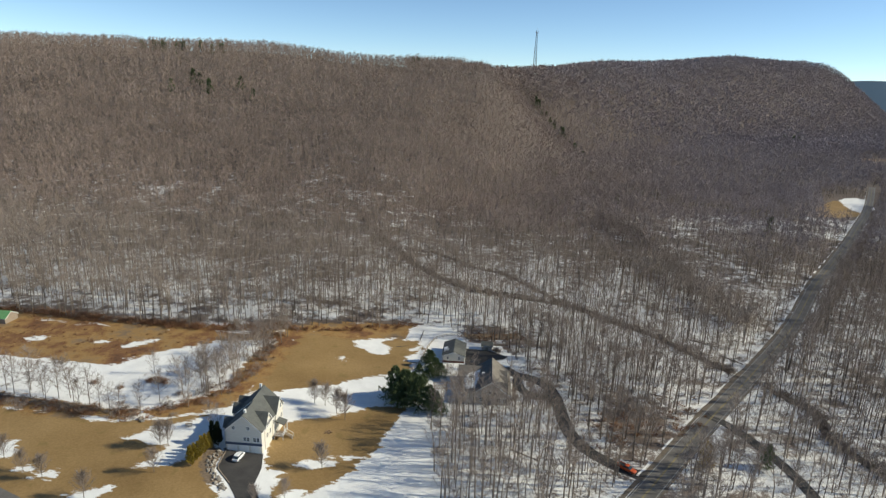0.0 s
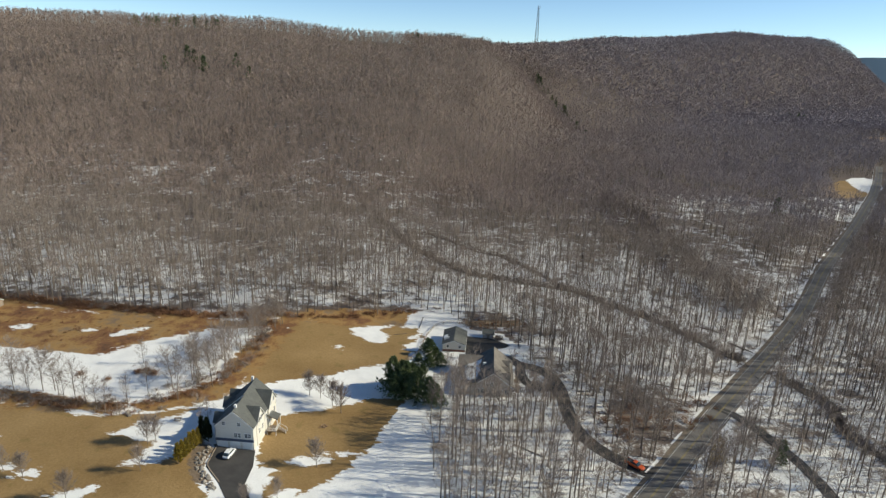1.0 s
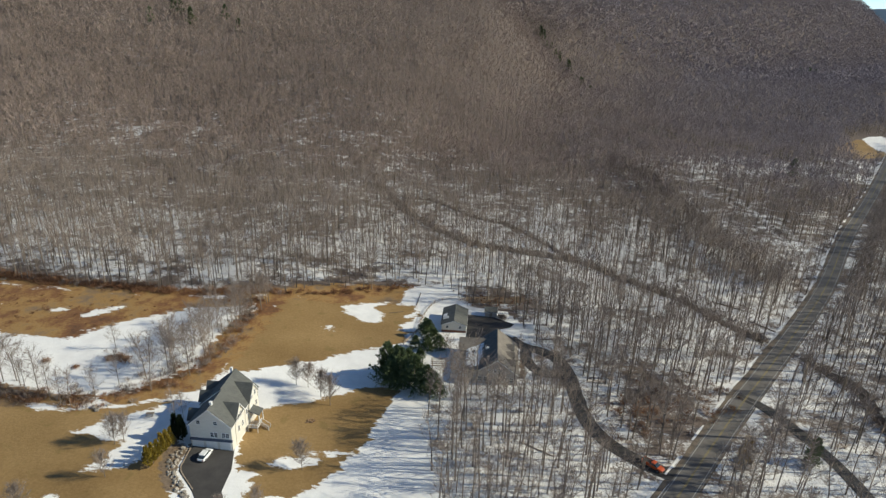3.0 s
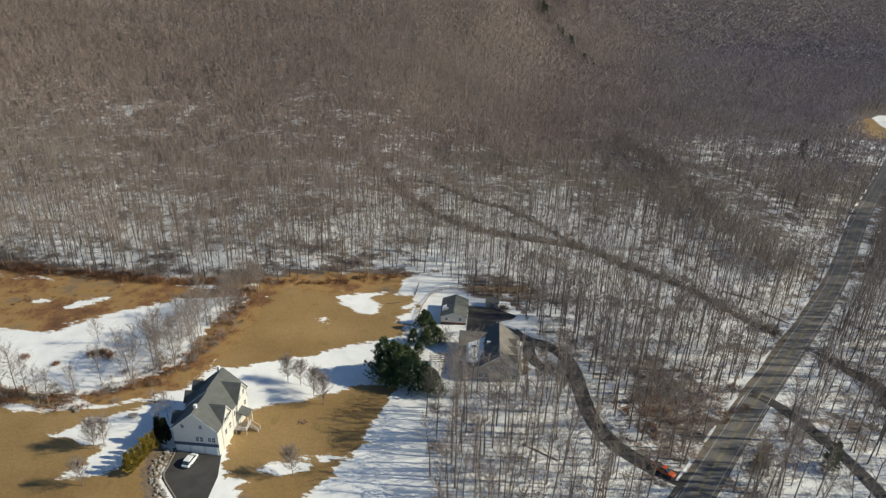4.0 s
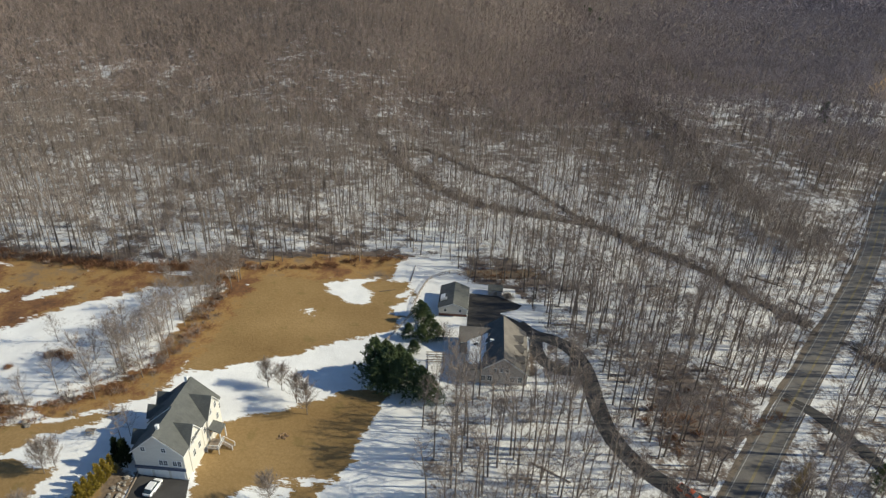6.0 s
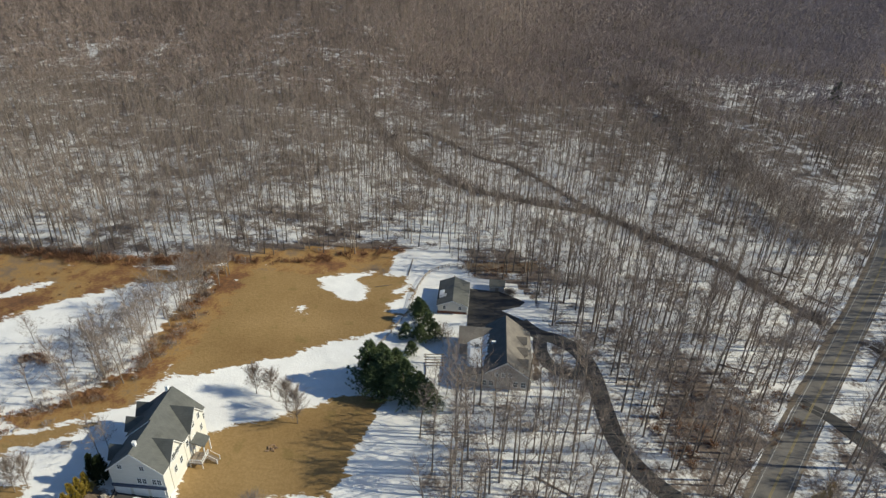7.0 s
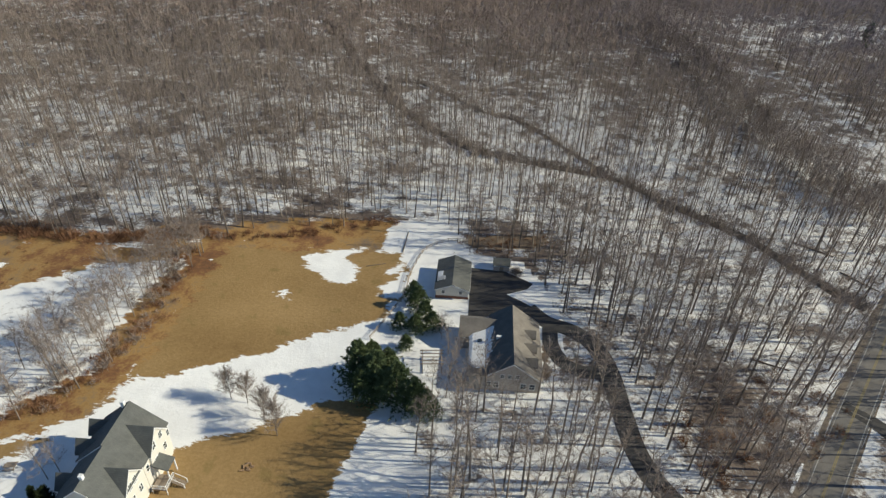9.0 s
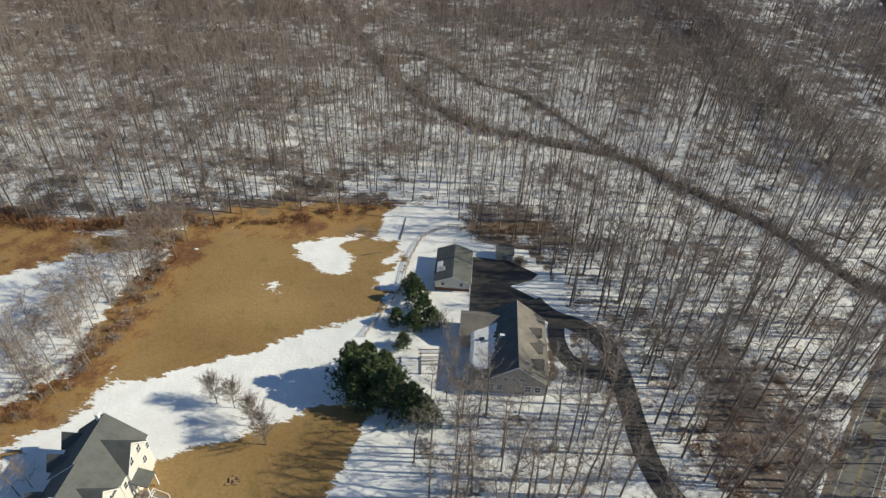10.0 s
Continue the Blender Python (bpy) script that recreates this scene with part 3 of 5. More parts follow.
def house_a():
    g = -1.75
    h = tagged(empty("house", -62, 148, g), "cream clapboard house with charcoal roof and basement garage", "house")
    h.matrix_basis = Matrix.Identity(4)
    # garage wing, gable end over the doors
    gable(h, -66.2, -56.4, 139.3, 147.2, g - 0.6, 4.8, 9.1, SIDING, SHINGLE)
    # taller main block
    gable(h, -66.9, -56.3, 147.2, 155.6, g - 0.6, 4.6, 9.2, SIDING, SHINGLE)
    # cross gables on the sunny side
    gable(h, -61.0, -56.25, 141.4, 146.4, g - 0.6, 4.6, 7.9, SIDING, SHINGLE, "x", over=0.3)
    gable(h, -61.0, -55.9, 149.0, 154.6, g - 0.6, 4.7, 8.2, SIDING, SHINGLE, "x", over=0.3)
    # cross gables on the shady side
    for y0, y1, x0, pk in ((142.4, 145.2, -68.0, 5.6), (148.4, 151.0, -67.9, 6.6), (152.4, 155.0, -67.9, 6.6)):
        gable(h, x0, -63.5, y0, y1, g - 0.6, pk - 2.0, pk, SIDING, SHINGLE, "x", over=0.25)
    # garage doors under a dark band
    for k in range(3):
        x = -64.55 + 3.25 * k
        d = part("garage_door", block(x - 1.32, x + 1.32, 139.22, 139.297, g, g + 2.15), TRIM, h, "white panelled garage door")
        b = bmesh.new()
        for r in range(4):
            for c in range(4):
                block(x - 1.25 + c * 0.64, x - 0.69 + c * 0.64, 139.2, 139.218, g + 0.08 + r * 0.53, g + 0.5 + r * 0.53, bm=b)
        part("door_panel", b, TRIM, d)
    part("trim_band", block(-66.3, -56.3, 139.05, 139.298, g + 2.25, g + 2.85), BLUE_BAND, h, "slate blue pent band above the doors")
    for x, z in ((-64.0, 5.4), (-60.0, 5.4)):
        window(h, x, 139.297, z, 0.75, 0.95, "-y", bars=2)
    for x in (-61.0, -60.1, -58.3, -57.4):
        window(h, x, 139.297, 2.2, 0.7, 1.2, "-y", bars=2)
    for y, z in ((143.2, 4.6), (144.6, 4.6), (143.0, 1.6), (145.2, 1.6)):
        window(h, -56.247, y, z, 0.85, 1.4, "+x", bars=2)
    for y, z in ((150.6, 5.2), (152.9, 5.2), (150.2, 1.9), (153.2, 1.9)):
        window(h, -55.897, y, z, 0.85, 1.4, "+x", bars=2)
    for y in (148.1, 155.3):
        window(h, -56.297, y, 2.6, 0.7, 1.3, "+x")
    # porch roof and chimneys
    part("porch_roof", extruded([(-56.2, 2.3), (-56.2, 2.5), (-53.4, 1.5), (-53.4, 1.3)], "y", 148.6, 151.4), SHINGLE, h, "small charcoal porch roof")
    for y in (148.8, 151.2):
        part("porch_post", block(-53.7, -53.5, y - 0.1, y + 0.1, g, 1.35), TRIM, h)
    for x, y, z, t in ((-61.3, 141.0, 7.9, 9.9), (-62.3, 155.2, 8.5, 10.0)):
        c = part("chimney", block(x - 0.28, x + 0.28, y - 0.28, y + 0.28, z - 1, t, 0.03), TRIM, h, "white boxed chimney")
        part("chimney_cap", block(x - 0.34, x + 0.34, y - 0.34, y + 0.34, t - 0.004, t + 0.1, 0.03), TRIM, c)
    part("step_flashing", extruded([(-61.6, 9.0), (-61.6, 9.38), (-56.4, 4.8), (-56.4, 4.4)], "y", 146.78, 146.84), DARK_TRIM, h, "dark flashing where the roofs step")


def deck():
    """White railed deck and stair by the porch."""
    g = z_at(-53, 149)
    x0, x1, y0, y1 = -55.85, -53.2, 146.6, 149.6
    d = tagged(empty("deck", 0, 0, 0), "grey wooden deck with white railings and stairs", "deck")
    part("platform", block(x0, x1, y0, y1, g + 1.2, g + 1.35, 0.02), WOOD, d)
    for x in (x0 + 0.15, x1 - 0.1):
        for y in (y0 + 0.1, y1 - 0.1):
            part("post", block(x - 0.06, x + 0.06, y - 0.06, y + 0.06, g - 0.2, g + 2.3), TRIM, d)
    for z in (g + 1.5, g + 2.25):
        part("rail", block(x0 + 0.15, x1 - 0.1, y0 + 0.06, y0 + 0.14, z, z + 0.08), TRIM, d)
        part("rail", block(x1 - 0.14, x1 - 0.06, y0 + 0.1, y1 - 0.1, z, z + 0.08), TRIM, d)
    for k in range(12):
        x = x0 + 0.3 + k * 0.19
        part("baluster", block(x - 0.02, x + 0.02, y0 + 0.08, y0 + 0.12, g + 1.5, g + 2.25), TRIM, d)
    for k in range(13):
        y = y0 + 0.3 + k * 0.2
        part("baluster", block(x1 - 0.12, x1 - 0.08, y - 0.02, y + 0.02, g + 1.5, g + 2.25), TRIM, d)
    for k in range(7):
        part("step", block(x1 + k * 0.28, x1 + 0.3 + k * 0.28, y1 - 1.3, y1 - 0.1, g + 1.05 - k * 0.17, g + 1.1 - k * 0.17), WOOD, d)
    for y in (y1 - 1.3, y1 - 0.1):
        part("rail", beam((x1, y, g + 2.25), (x1 + 2.0, y, g + 0.95), 0.05), TRIM, d)
        part("post", block(x1 + 1.94, x1 + 2.06, y - 0.06, y + 0.06, g - 0.2, g + 1.0), TRIM, d)


def roof_snow_sheet(house):
    """Snow lying on the shallow slope, its upper and lower edges melted ragged."""
    rng = np.random.default_rng(17)
    bm = bmesh.new()
    rows = []
    ys = np.linspace(178.2, 190.3, 30)
    for y in ys:
        lo = -4.75 + rng.uniform(0, 0.25) + (0.9 * (179.6 - y) if y < 179.6 else 0)
        hi = 0.1 + rng.normal(0, 0.16) - 0.9 * smooth((183.0 - y) / 3.0) + 0.5 * smooth((y - 187.5) / 2.0)
        row = []
        for u in np.linspace(0, 1, 8):
            x = lo + (hi - lo) * u
            under = 0.40 + (x + 4.7) * 0.2555 if x < -0.552 else 1.46 + (x + 0.552) * 0.683
            deep = 0.02 if u in (0.0, 1.0) else 0.17 + rng.uniform(0, 0.05)
            row.append(bm.verts.new((x, y, under + deep)))
        rows.append(row)
    for a_, b_ in zip(rows, rows[1:]):
        for i in range(7):
            bm.faces.new((a_[i], a_[i + 1], b_[i + 1], b_[i]))
    for row in (rows[0], rows[-1]):
        for v in row:
            v.co.z -= 0.15
    part("roof_snow", bm, SNOW, house, "sheet of snow on the shaded roof")


def house_b():
    g = -3.35
    h = tagged(empty("house", 0, 0, 0), "tan house with steep weathered roof, snow on its shaded slope", "house")
    # saltbox: a steep upper slope, then a long shallow one towards the yard
    part("wall", extruded([(-4.2, g - 0.5), (10.3, g - 0.5), (10.3, 0.2), (4.4, 4.6), (-0.5, 1.25), (-4.2, 0.3)], "y", 176.6, 194.0), SIDING_TAN, h)
    part("roof", extruded([(4.4, 4.62), (4.4, 4.84), (10.75, 0.1), (10.75, -0.12)], "y", 176.2, 194.4), SHINGLE_BROWN, h)
    # same roofing as the sunny slope; its shade is painted with darker shingles
    part("roof", extruded([(4.4, 4.62), (4.4, 4.84), (-0.55, 1.46), (-0.55, 1.24)], "y", 176.2, 194.4), SHINGLE, h, "steep roof slope, its shade put in as darker shingles")
    part("roof", extruded([(-0.552, 1.245), (-0.552, 1.46), (-4.7, 0.4), (-4.7, 0.18)], "y", 176.2, 190.5), SHINGLE_BROWN, h)
    part("rake_board", extruded([(4.4, 4.4), (4.4, 4.7), (10.75, -0.02), (10.75, -0.3)], "y", 176.13, 176.19), TRIM, h, "white gable board")
    part("rake_board", extruded([(4.4, 4.4), (4.4, 4.7), (-0.55, 1.33), (-0.55, 1.03)], "y", 176.13, 176.19), TRIM, h, "white gable board")
    gable(h, -6.6, 2.5, 188.2, 194.6, g - 0.5, 0.3, 2.6, SIDING_TAN, SHINGLE_BROWN, "x")
    roof_snow_sheet(h)
    for y in (180.0, 184.2, 188.4):
        d = part("dormer", extruded([(y - 1.1, 0.2), (y + 1.1, 0.2), (y + 1.1, 1.9), (y, 2.9), (y - 1.1, 1.9)], "x", 6.2, 9.3), SIDING_TAN, h, "tan gabled dormer")
        for s in (-1, 1):
            part("dormer_roof", extruded([(y, 2.92), (y, 3.1), (y + s * 1.35, 1.85), (y + s * 1.35, 1.67)], "x", 5.6, 9.55), SHINGLE_BROWN, d)
        window(h, 9.303, y, 1.3, 0.8, 1.1, "+x", bars=2)
    bm = bmesh.new()
    bmesh.ops.create_cone(bm, cap_ends=True, segments=14, radius1=0.5, radius2=0.46, depth=0.5, matrix=pose(-2.4, 186.0, 1.22, 0, -14) @ Matrix.Diagonal((1.25, 0.8, 1, 1)))
    part("skylight", bm, GLASS, h, "dark oval skylight in the snow")
    part("chimney", block(1.0, 2.1, 185.3, 185.9, 1.8, 3.35, 0.03), TRIM, h, "low white boxed chimney")
    for x in (2.4, 3.9, 5.4):
        window(h, x, 176.597, 0.8, 0.7, 0.9, "-y", bars=2)
    for x in (-0.3, 1.3, 6.8, 8.6):
        window(h, x, 176.597, -1.7, 1.0, 1.4, "-y", bars=2)
    part("deck_wall", block(-6.4, -4.25, 176.7, 176.85, g, g + 1.6), SIDING_TAN, h)


def garage_b():
    g = -3.35
    h = tagged(empty("garage", 0, 0, 0), "cream detached garage with charcoal shingle roof and snow patch", "garage")
    gable(h, -13.4, -5.5, 205.0, 216.6, g - 0.5, -0.6, 0.95, SIDING, SHINGLE)
    part("brick_base", block(-13.45, -5.45, 204.9, 204.997, g - 0.5, g + 0.8), BRICK, h, "red brick base course")
    for x in (-11.6, -7.4):
        window(h, x, 204.997, -1.4, 0.7, 0.9, "-y")
        part("roof_snow", extruded([(-13.3, -0.32), (-13.3, -0.12), (-11.6, 0.52), (-11.3, 0.58), (-11.3, 0.5)], "y", 207.4, 209.0), SNOW, h, "patch of snow on the shaded slope")
    part("roof_snow", extruded([(-13.3, -0.32), (-13.3, -0.12), (-12.2, 0.3), (-12.0, 0.34), (-12.0, 0.25)], "y", 209.004, 211.2), SNOW, h, "patch of snow on the shaded slope")
    for k in range(2):
        y = 208.3 + 4.4 * k
        part("garage_door", block(-5.497, -5.42, y - 1.35, y + 1.35, g, g + 2.15), TRIM, h, "white garage door")


def shed(x0, x1, y0, y1, wall_h, peak, roof_mat, wall_mat, label):
    g = z_at((x0 + x1) / 2, (y0 + y1) / 2)
    h = tagged(empty("shed", 0, 0, 0), label, "shed")
    gable(h, x0, x1, y0, y1, g - 0.3, g + wall_h, g + peak, wall_mat, roof_mat, "x", over=0.25, thick=0.12)
    part("door", block((x0 + x1) / 2 - 0.5, (x0 + x1) / 2 + 0.5, y0 - 0.05, y0 - 0.003, g, g + 1.9), WOOD, h)


house_a()
deck()
house_b()
garage_b()
shed(0.6, 4.6, 217.3, 220.6, 1.9, 3.0, SHINGLE, SIDING_TAN, "small dark-roofed garden shed beside the asphalt yard")
shed(-197, -184, 207.5, 214, 2.2, 4.2, GREEN_ROOF, WOOD, "low shed with a faded green sheet roof")


# ---------------------------------------------------------------- woods
def bare_tree(seed, limbs, twigs, sides, twig_w, twig_l, slim=1.0, spread=1.0, low=0.38, bends=1, rise=1.0):
    """Corners and triangles of a leafless tree one unit high: (trunk, crown)."""
    rng = np.random.default_rng(seed)
    tv, tf, cv, cf = [], [], [], []

    def tube(p, q, r1, r2, n, vv, ff):
        p, q = np.array(p, float), np.array(q, float)
        d = (q - p) / (np.linalg.norm(q - p) + 1e-9)
        u = np.cross(d, (0.31, 0.95, 0.05) if abs(d[2]) > 0.5 else (0, 0, 1))
        u /= np.linalg.norm(u)
        w = np.cross(d, u)
        i0 = len(vv)
        ang = np.arange(n) * 2 * np.pi / n
        for a_ in ang:
            vv.append(p + (u * np.cos(a_) + w * np.sin(a_)) * r1)
        if r2 < 0.0004:
            vv.append(q)
            ff.extend((i0 + k, i0 + (k + 1) % n, i0 + n) for k in range(n))
        else:
            for a_ in ang:
                vv.append(q + (u * np.cos(a_) + w * np.sin(a_)) * r2)
            for k in range(n):
                k2 = (k + 1) % n
                ff.extend(((i0 + k, i0 + k2, i0 + n + k2), (i0 + k, i0 + n + k2, i0 + n + k)))

    base_r = 0.0105 * slim
    lean = rng.normal(0, 0.025, 2)
    knots = [np.array([0, 0, -0.02]), np.array([lean[0] * 0.3, lean[1] * 0.3, 0.42]), np.array([lean[0] + rng.normal(0, 0.012), lean[1] + rng.normal(0, 0.012), 0.74]),
             np.array([lean[0] * 1.6 + rng.normal(0, 0.02), lean[1] * 1.6, 1.0])]
    if sides <= 3:
        knots = [knots[0], knots[2], knots[3]] if sides == 3 else [knots[0], knots[3]]
    radii = np.interp([k[2] for k in knots], [0, 0.45, 0.75, 1], [base_r, base_r * 0.75, base_r * 0.4, 0.0])
    for k in range(len(knots) - 1):
        tube(knots[k], knots[k + 1], radii[k], radii[k + 1], max(sides, 3), tv, tf)

    def axis(h):
        ks = np.array(knots)
        return np.array([np.interp(h, ks[:, 2], ks[:, 0]), np.interp(h, ks[:, 2], ks[:, 1]), h])
    lines = [(axis(0.7), axis(1.0))]
    turn = rng.uniform(0, 6.28)
    for k in range(limbs):
        h = low + (0.93 - low) * ((k + rng.uniform(0, 0.8)) / max(limbs, 1)) ** 0.9
        turn += 2.4 + rng.normal(0, 0.4)
        ln = spread * (0.27 * (1 - ((h - low) / (1.05 - low)) ** 1.5) + 0.06) * rng.uniform(0.7, 1.15)
        up = rise * rng.uniform(0.55, 1.15)
        dirn = np.array([np.cos(turn), np.sin(turn), up])
        dirn /= np.linalg.norm(dirn)
        p = axis(h)
        q = p + dirn * ln * 0.55
        d2 = dirn + np.array([0, 0, 0.45]) + rng.normal(0, 0.12, 3)
        q2 = q + d2 / np.linalg.norm(d2) * ln * 0.6
        r = base_r * 0.36 * (1.1 - h * 0.6)
        if bends > 1:
            tube(p, q, r, r * 0.6, 3, cv, cf)
            tube(q, q2, r * 0.6, 0, 3, cv, cf)
        elif bends == 1:
            tube(p, q2, r, 0, 3, cv, cf)
        lines += [(p, q), (q, q2)]
    for k in range(twigs):
        p, q = lines[rng.integers(1, len(lines)) if rng.uniform() > 0.12 else 0]
        o = p + (q - p) * rng.uniform(0.15, 1.0)
        d = (q - p) / np.linalg.norm(q - p) * 0.7 + rng.normal(0, 0.62 / rise, 3) + np.array([0, 0, 0.25 * rise])
        d /= np.linalg.norm(d)
        ln = twig_l * rng.uniform(0.5, 1.3)
        s = np.cross(d, rng.normal(0, 1, 3))
        s = s / np.linalg.norm(s) * twig_w * rng.uniform(0.6, 1.2)
        i0 = len(cv)
        cv += [o - s * 0.5, o + s * 0.5, o + d * ln]
        cf.append((i0, i0 + 1, i0 + 2))
    return (np.array(tv), np.array(tf)), (np.array(cv), np.array(cf))


def merged(kit, places, rng):
    """Copies of the kit's (corners, triangles) at (x, y, z, height)."""
    V, F, n = [], [], 0
    pick = rng.integers(0, len(kit), len(places))
    for k, (kv, kf) in enumerate(kit):
        pl = places[pick == k]
        if not len(pl):
            continue
        a_ = rng.uniform(0, 6.283, len(pl))
        c, s = np.cos(a_)[:, None], np.sin(a_)[:, None]
        h = pl[:, 3][:, None]
        w = h * rng.uniform(0.8, 1.2, len(pl))[:, None]
        x = (kv[None, :, 0] * c - kv[None, :, 1] * s) * w + pl[:, 0][:, None]
        y = (kv[None, :, 0] * s + kv[None, :, 1] * c) * w + pl[:, 1][:, None]
        z = kv[None, :, 2] * h + pl[:, 2][:, None]
        V.append(np.stack([x, y, z], -1).reshape(-1, 3))
        F.append((kf[None] + (np.arange(len(pl)) * len(kv))[:, None, None] + n).reshape(-1, 3))
        n += len(pl) * len(kv)
    return np.concatenate(V), np.concatenate(F)


def line_distance(px, py, points):
    c = spline(points, 4.0)
    d = np.full(px.shape, 1e9)
    for k in range(len(c) - 1):
        (ax, ay), (bx, by) = c[k], c[k + 1]
        ex, ey = bx - ax, by - ay
        t = np.clip(((px - ax) * ex + (py - ay) * ey) / (ex * ex + ey * ey), 0, 1)
        d = np.minimum(d, np.hypot(px - ax - t * ex, py - ay - t * ey))
    return d


def scatter(rng, y0, y1, gap, tall, keep=1.0, fade=0.0):
    """Jittered tree places (x, y, z, height) in the woods between two depths; fade: how far it thins out at either end."""
    y0, y1 = y0 - fade / 2, y1 + fade / 2
    xs, ys = np.arange(-0.93 * y1 - 20, 0.70 * y1 + 25, gap), np.arange(y0, y1, gap)
    X, Y = np.meshgrid(xs, ys)
    px = X.ravel() + rng.uniform(-0.48, 0.48, X.size) * gap
    py = Y.ravel() + rng.uniform(-0.48, 0.48, X.size) * gap
    ok = (px > -0.93 * py - 20) & (px < 0.70 * py + 25) & (rng.uniform(size=px.size) < keep)
    if fade:
        ok &= rng.uniform(size=px.size) < np.minimum((py - y0) / fade, (y1 - py) / fade)
    px, py = px[ok], py[ok]
    ok = inside_by(px, py, OPEN) < -1.0
    ok &= (line_distance(px, py, ROAD) > 4.6) & (line_distance(px, py, [(x + 4, y - 2.9) for x, y in ROAD]) > 3.0)
    if y0 < 400:
        ok &= ~((inside_by(px, py, [(46, 118), (58, 138), (72, 160), (86, 152), (80, 130), (66, 110)]) > 0) & (rng.uniform(size=px.size) < 0.55))
        ok &= (line_distance(px, py, DRIVE_B) > 3.4) & (line_distance(px, py, DRIVE_C) > 3.0) & (line_distance(px, py, LOOP_B) > 3.0)
        ok &= (line_distance(px, py, STREAM_A) > 2.0) & (line_distance(px, py, STREAM_B) > 2.0)
        ok &= inside_by(px, py, [(15, 197), (23, 193), (24, 184), (15, 186)]) < 0
        ok &= ~((inside_by(px, py, LITTERED[0]) > 0) & (rng.uniform(size=px.size) < 0.35))
    for f in FIELDS + GLADES:
        ok &= inside_by(px, py, f) < 0
    px, py = px[ok], py[ok]
    h = tall * rng.uniform(0.72, 1.12, px.size) * (1 + 0.1 * wave(px, py, 25))
    return np.stack([px, py, lie(px, py), h], 1)


def near_tree(name, kit, x, y, h, rz, label, group, scale_xy=1.0):
    t = empty(name, x, y, z_at(x, y), rz)
    t.scale = (h * scale_xy, h * scale_xy, h)
    for nm, me in zip(("trunk", "crown"), kit):
        o = new(nm, me)
        o.parent = t
    return tagged(t, label, "tree", group)


def tree_meshes(seed, twig_mat=None, **kw):
    out = []
    for nm, (v, f), mt in zip(("trunk", "crown"), bare_tree(seed, **kw), (BARK, twig_mat or TWIG)):
        ob = tri_object(nm, v, f, mt)
        me = ob.data
        bpy.data.objects.remove(ob)
        out.append(me)
    return out


CUT_BELT = [(84, 475), (90, 440), (99, 402), (105, 355), (105.5, 318), (106, 288), (113, 268), (120, 256)]
CUT_HILL = [(50, 1118), (66, 1080), (84, 1040), (108, 985), (122, 920), (130, 850), (126, 760), (123, 640), (121, 590)]


def thicket(rng, points, width, n, lo, hi):
    """Places of saplings crowding along a line."""
    c = spline(points, 1.0)
    p = c[rng.integers(0, len(c), n)] + rng.normal(0, width / 2, (n, 2))
    p = p[line_distance(p[:, 0], p[:, 1], ROAD) > 4.6]
    return np.stack([p[:, 0], p[:, 1], lie(p[:, 0], p[:, 1]), rng.uniform(lo, hi, len(p))], 1)


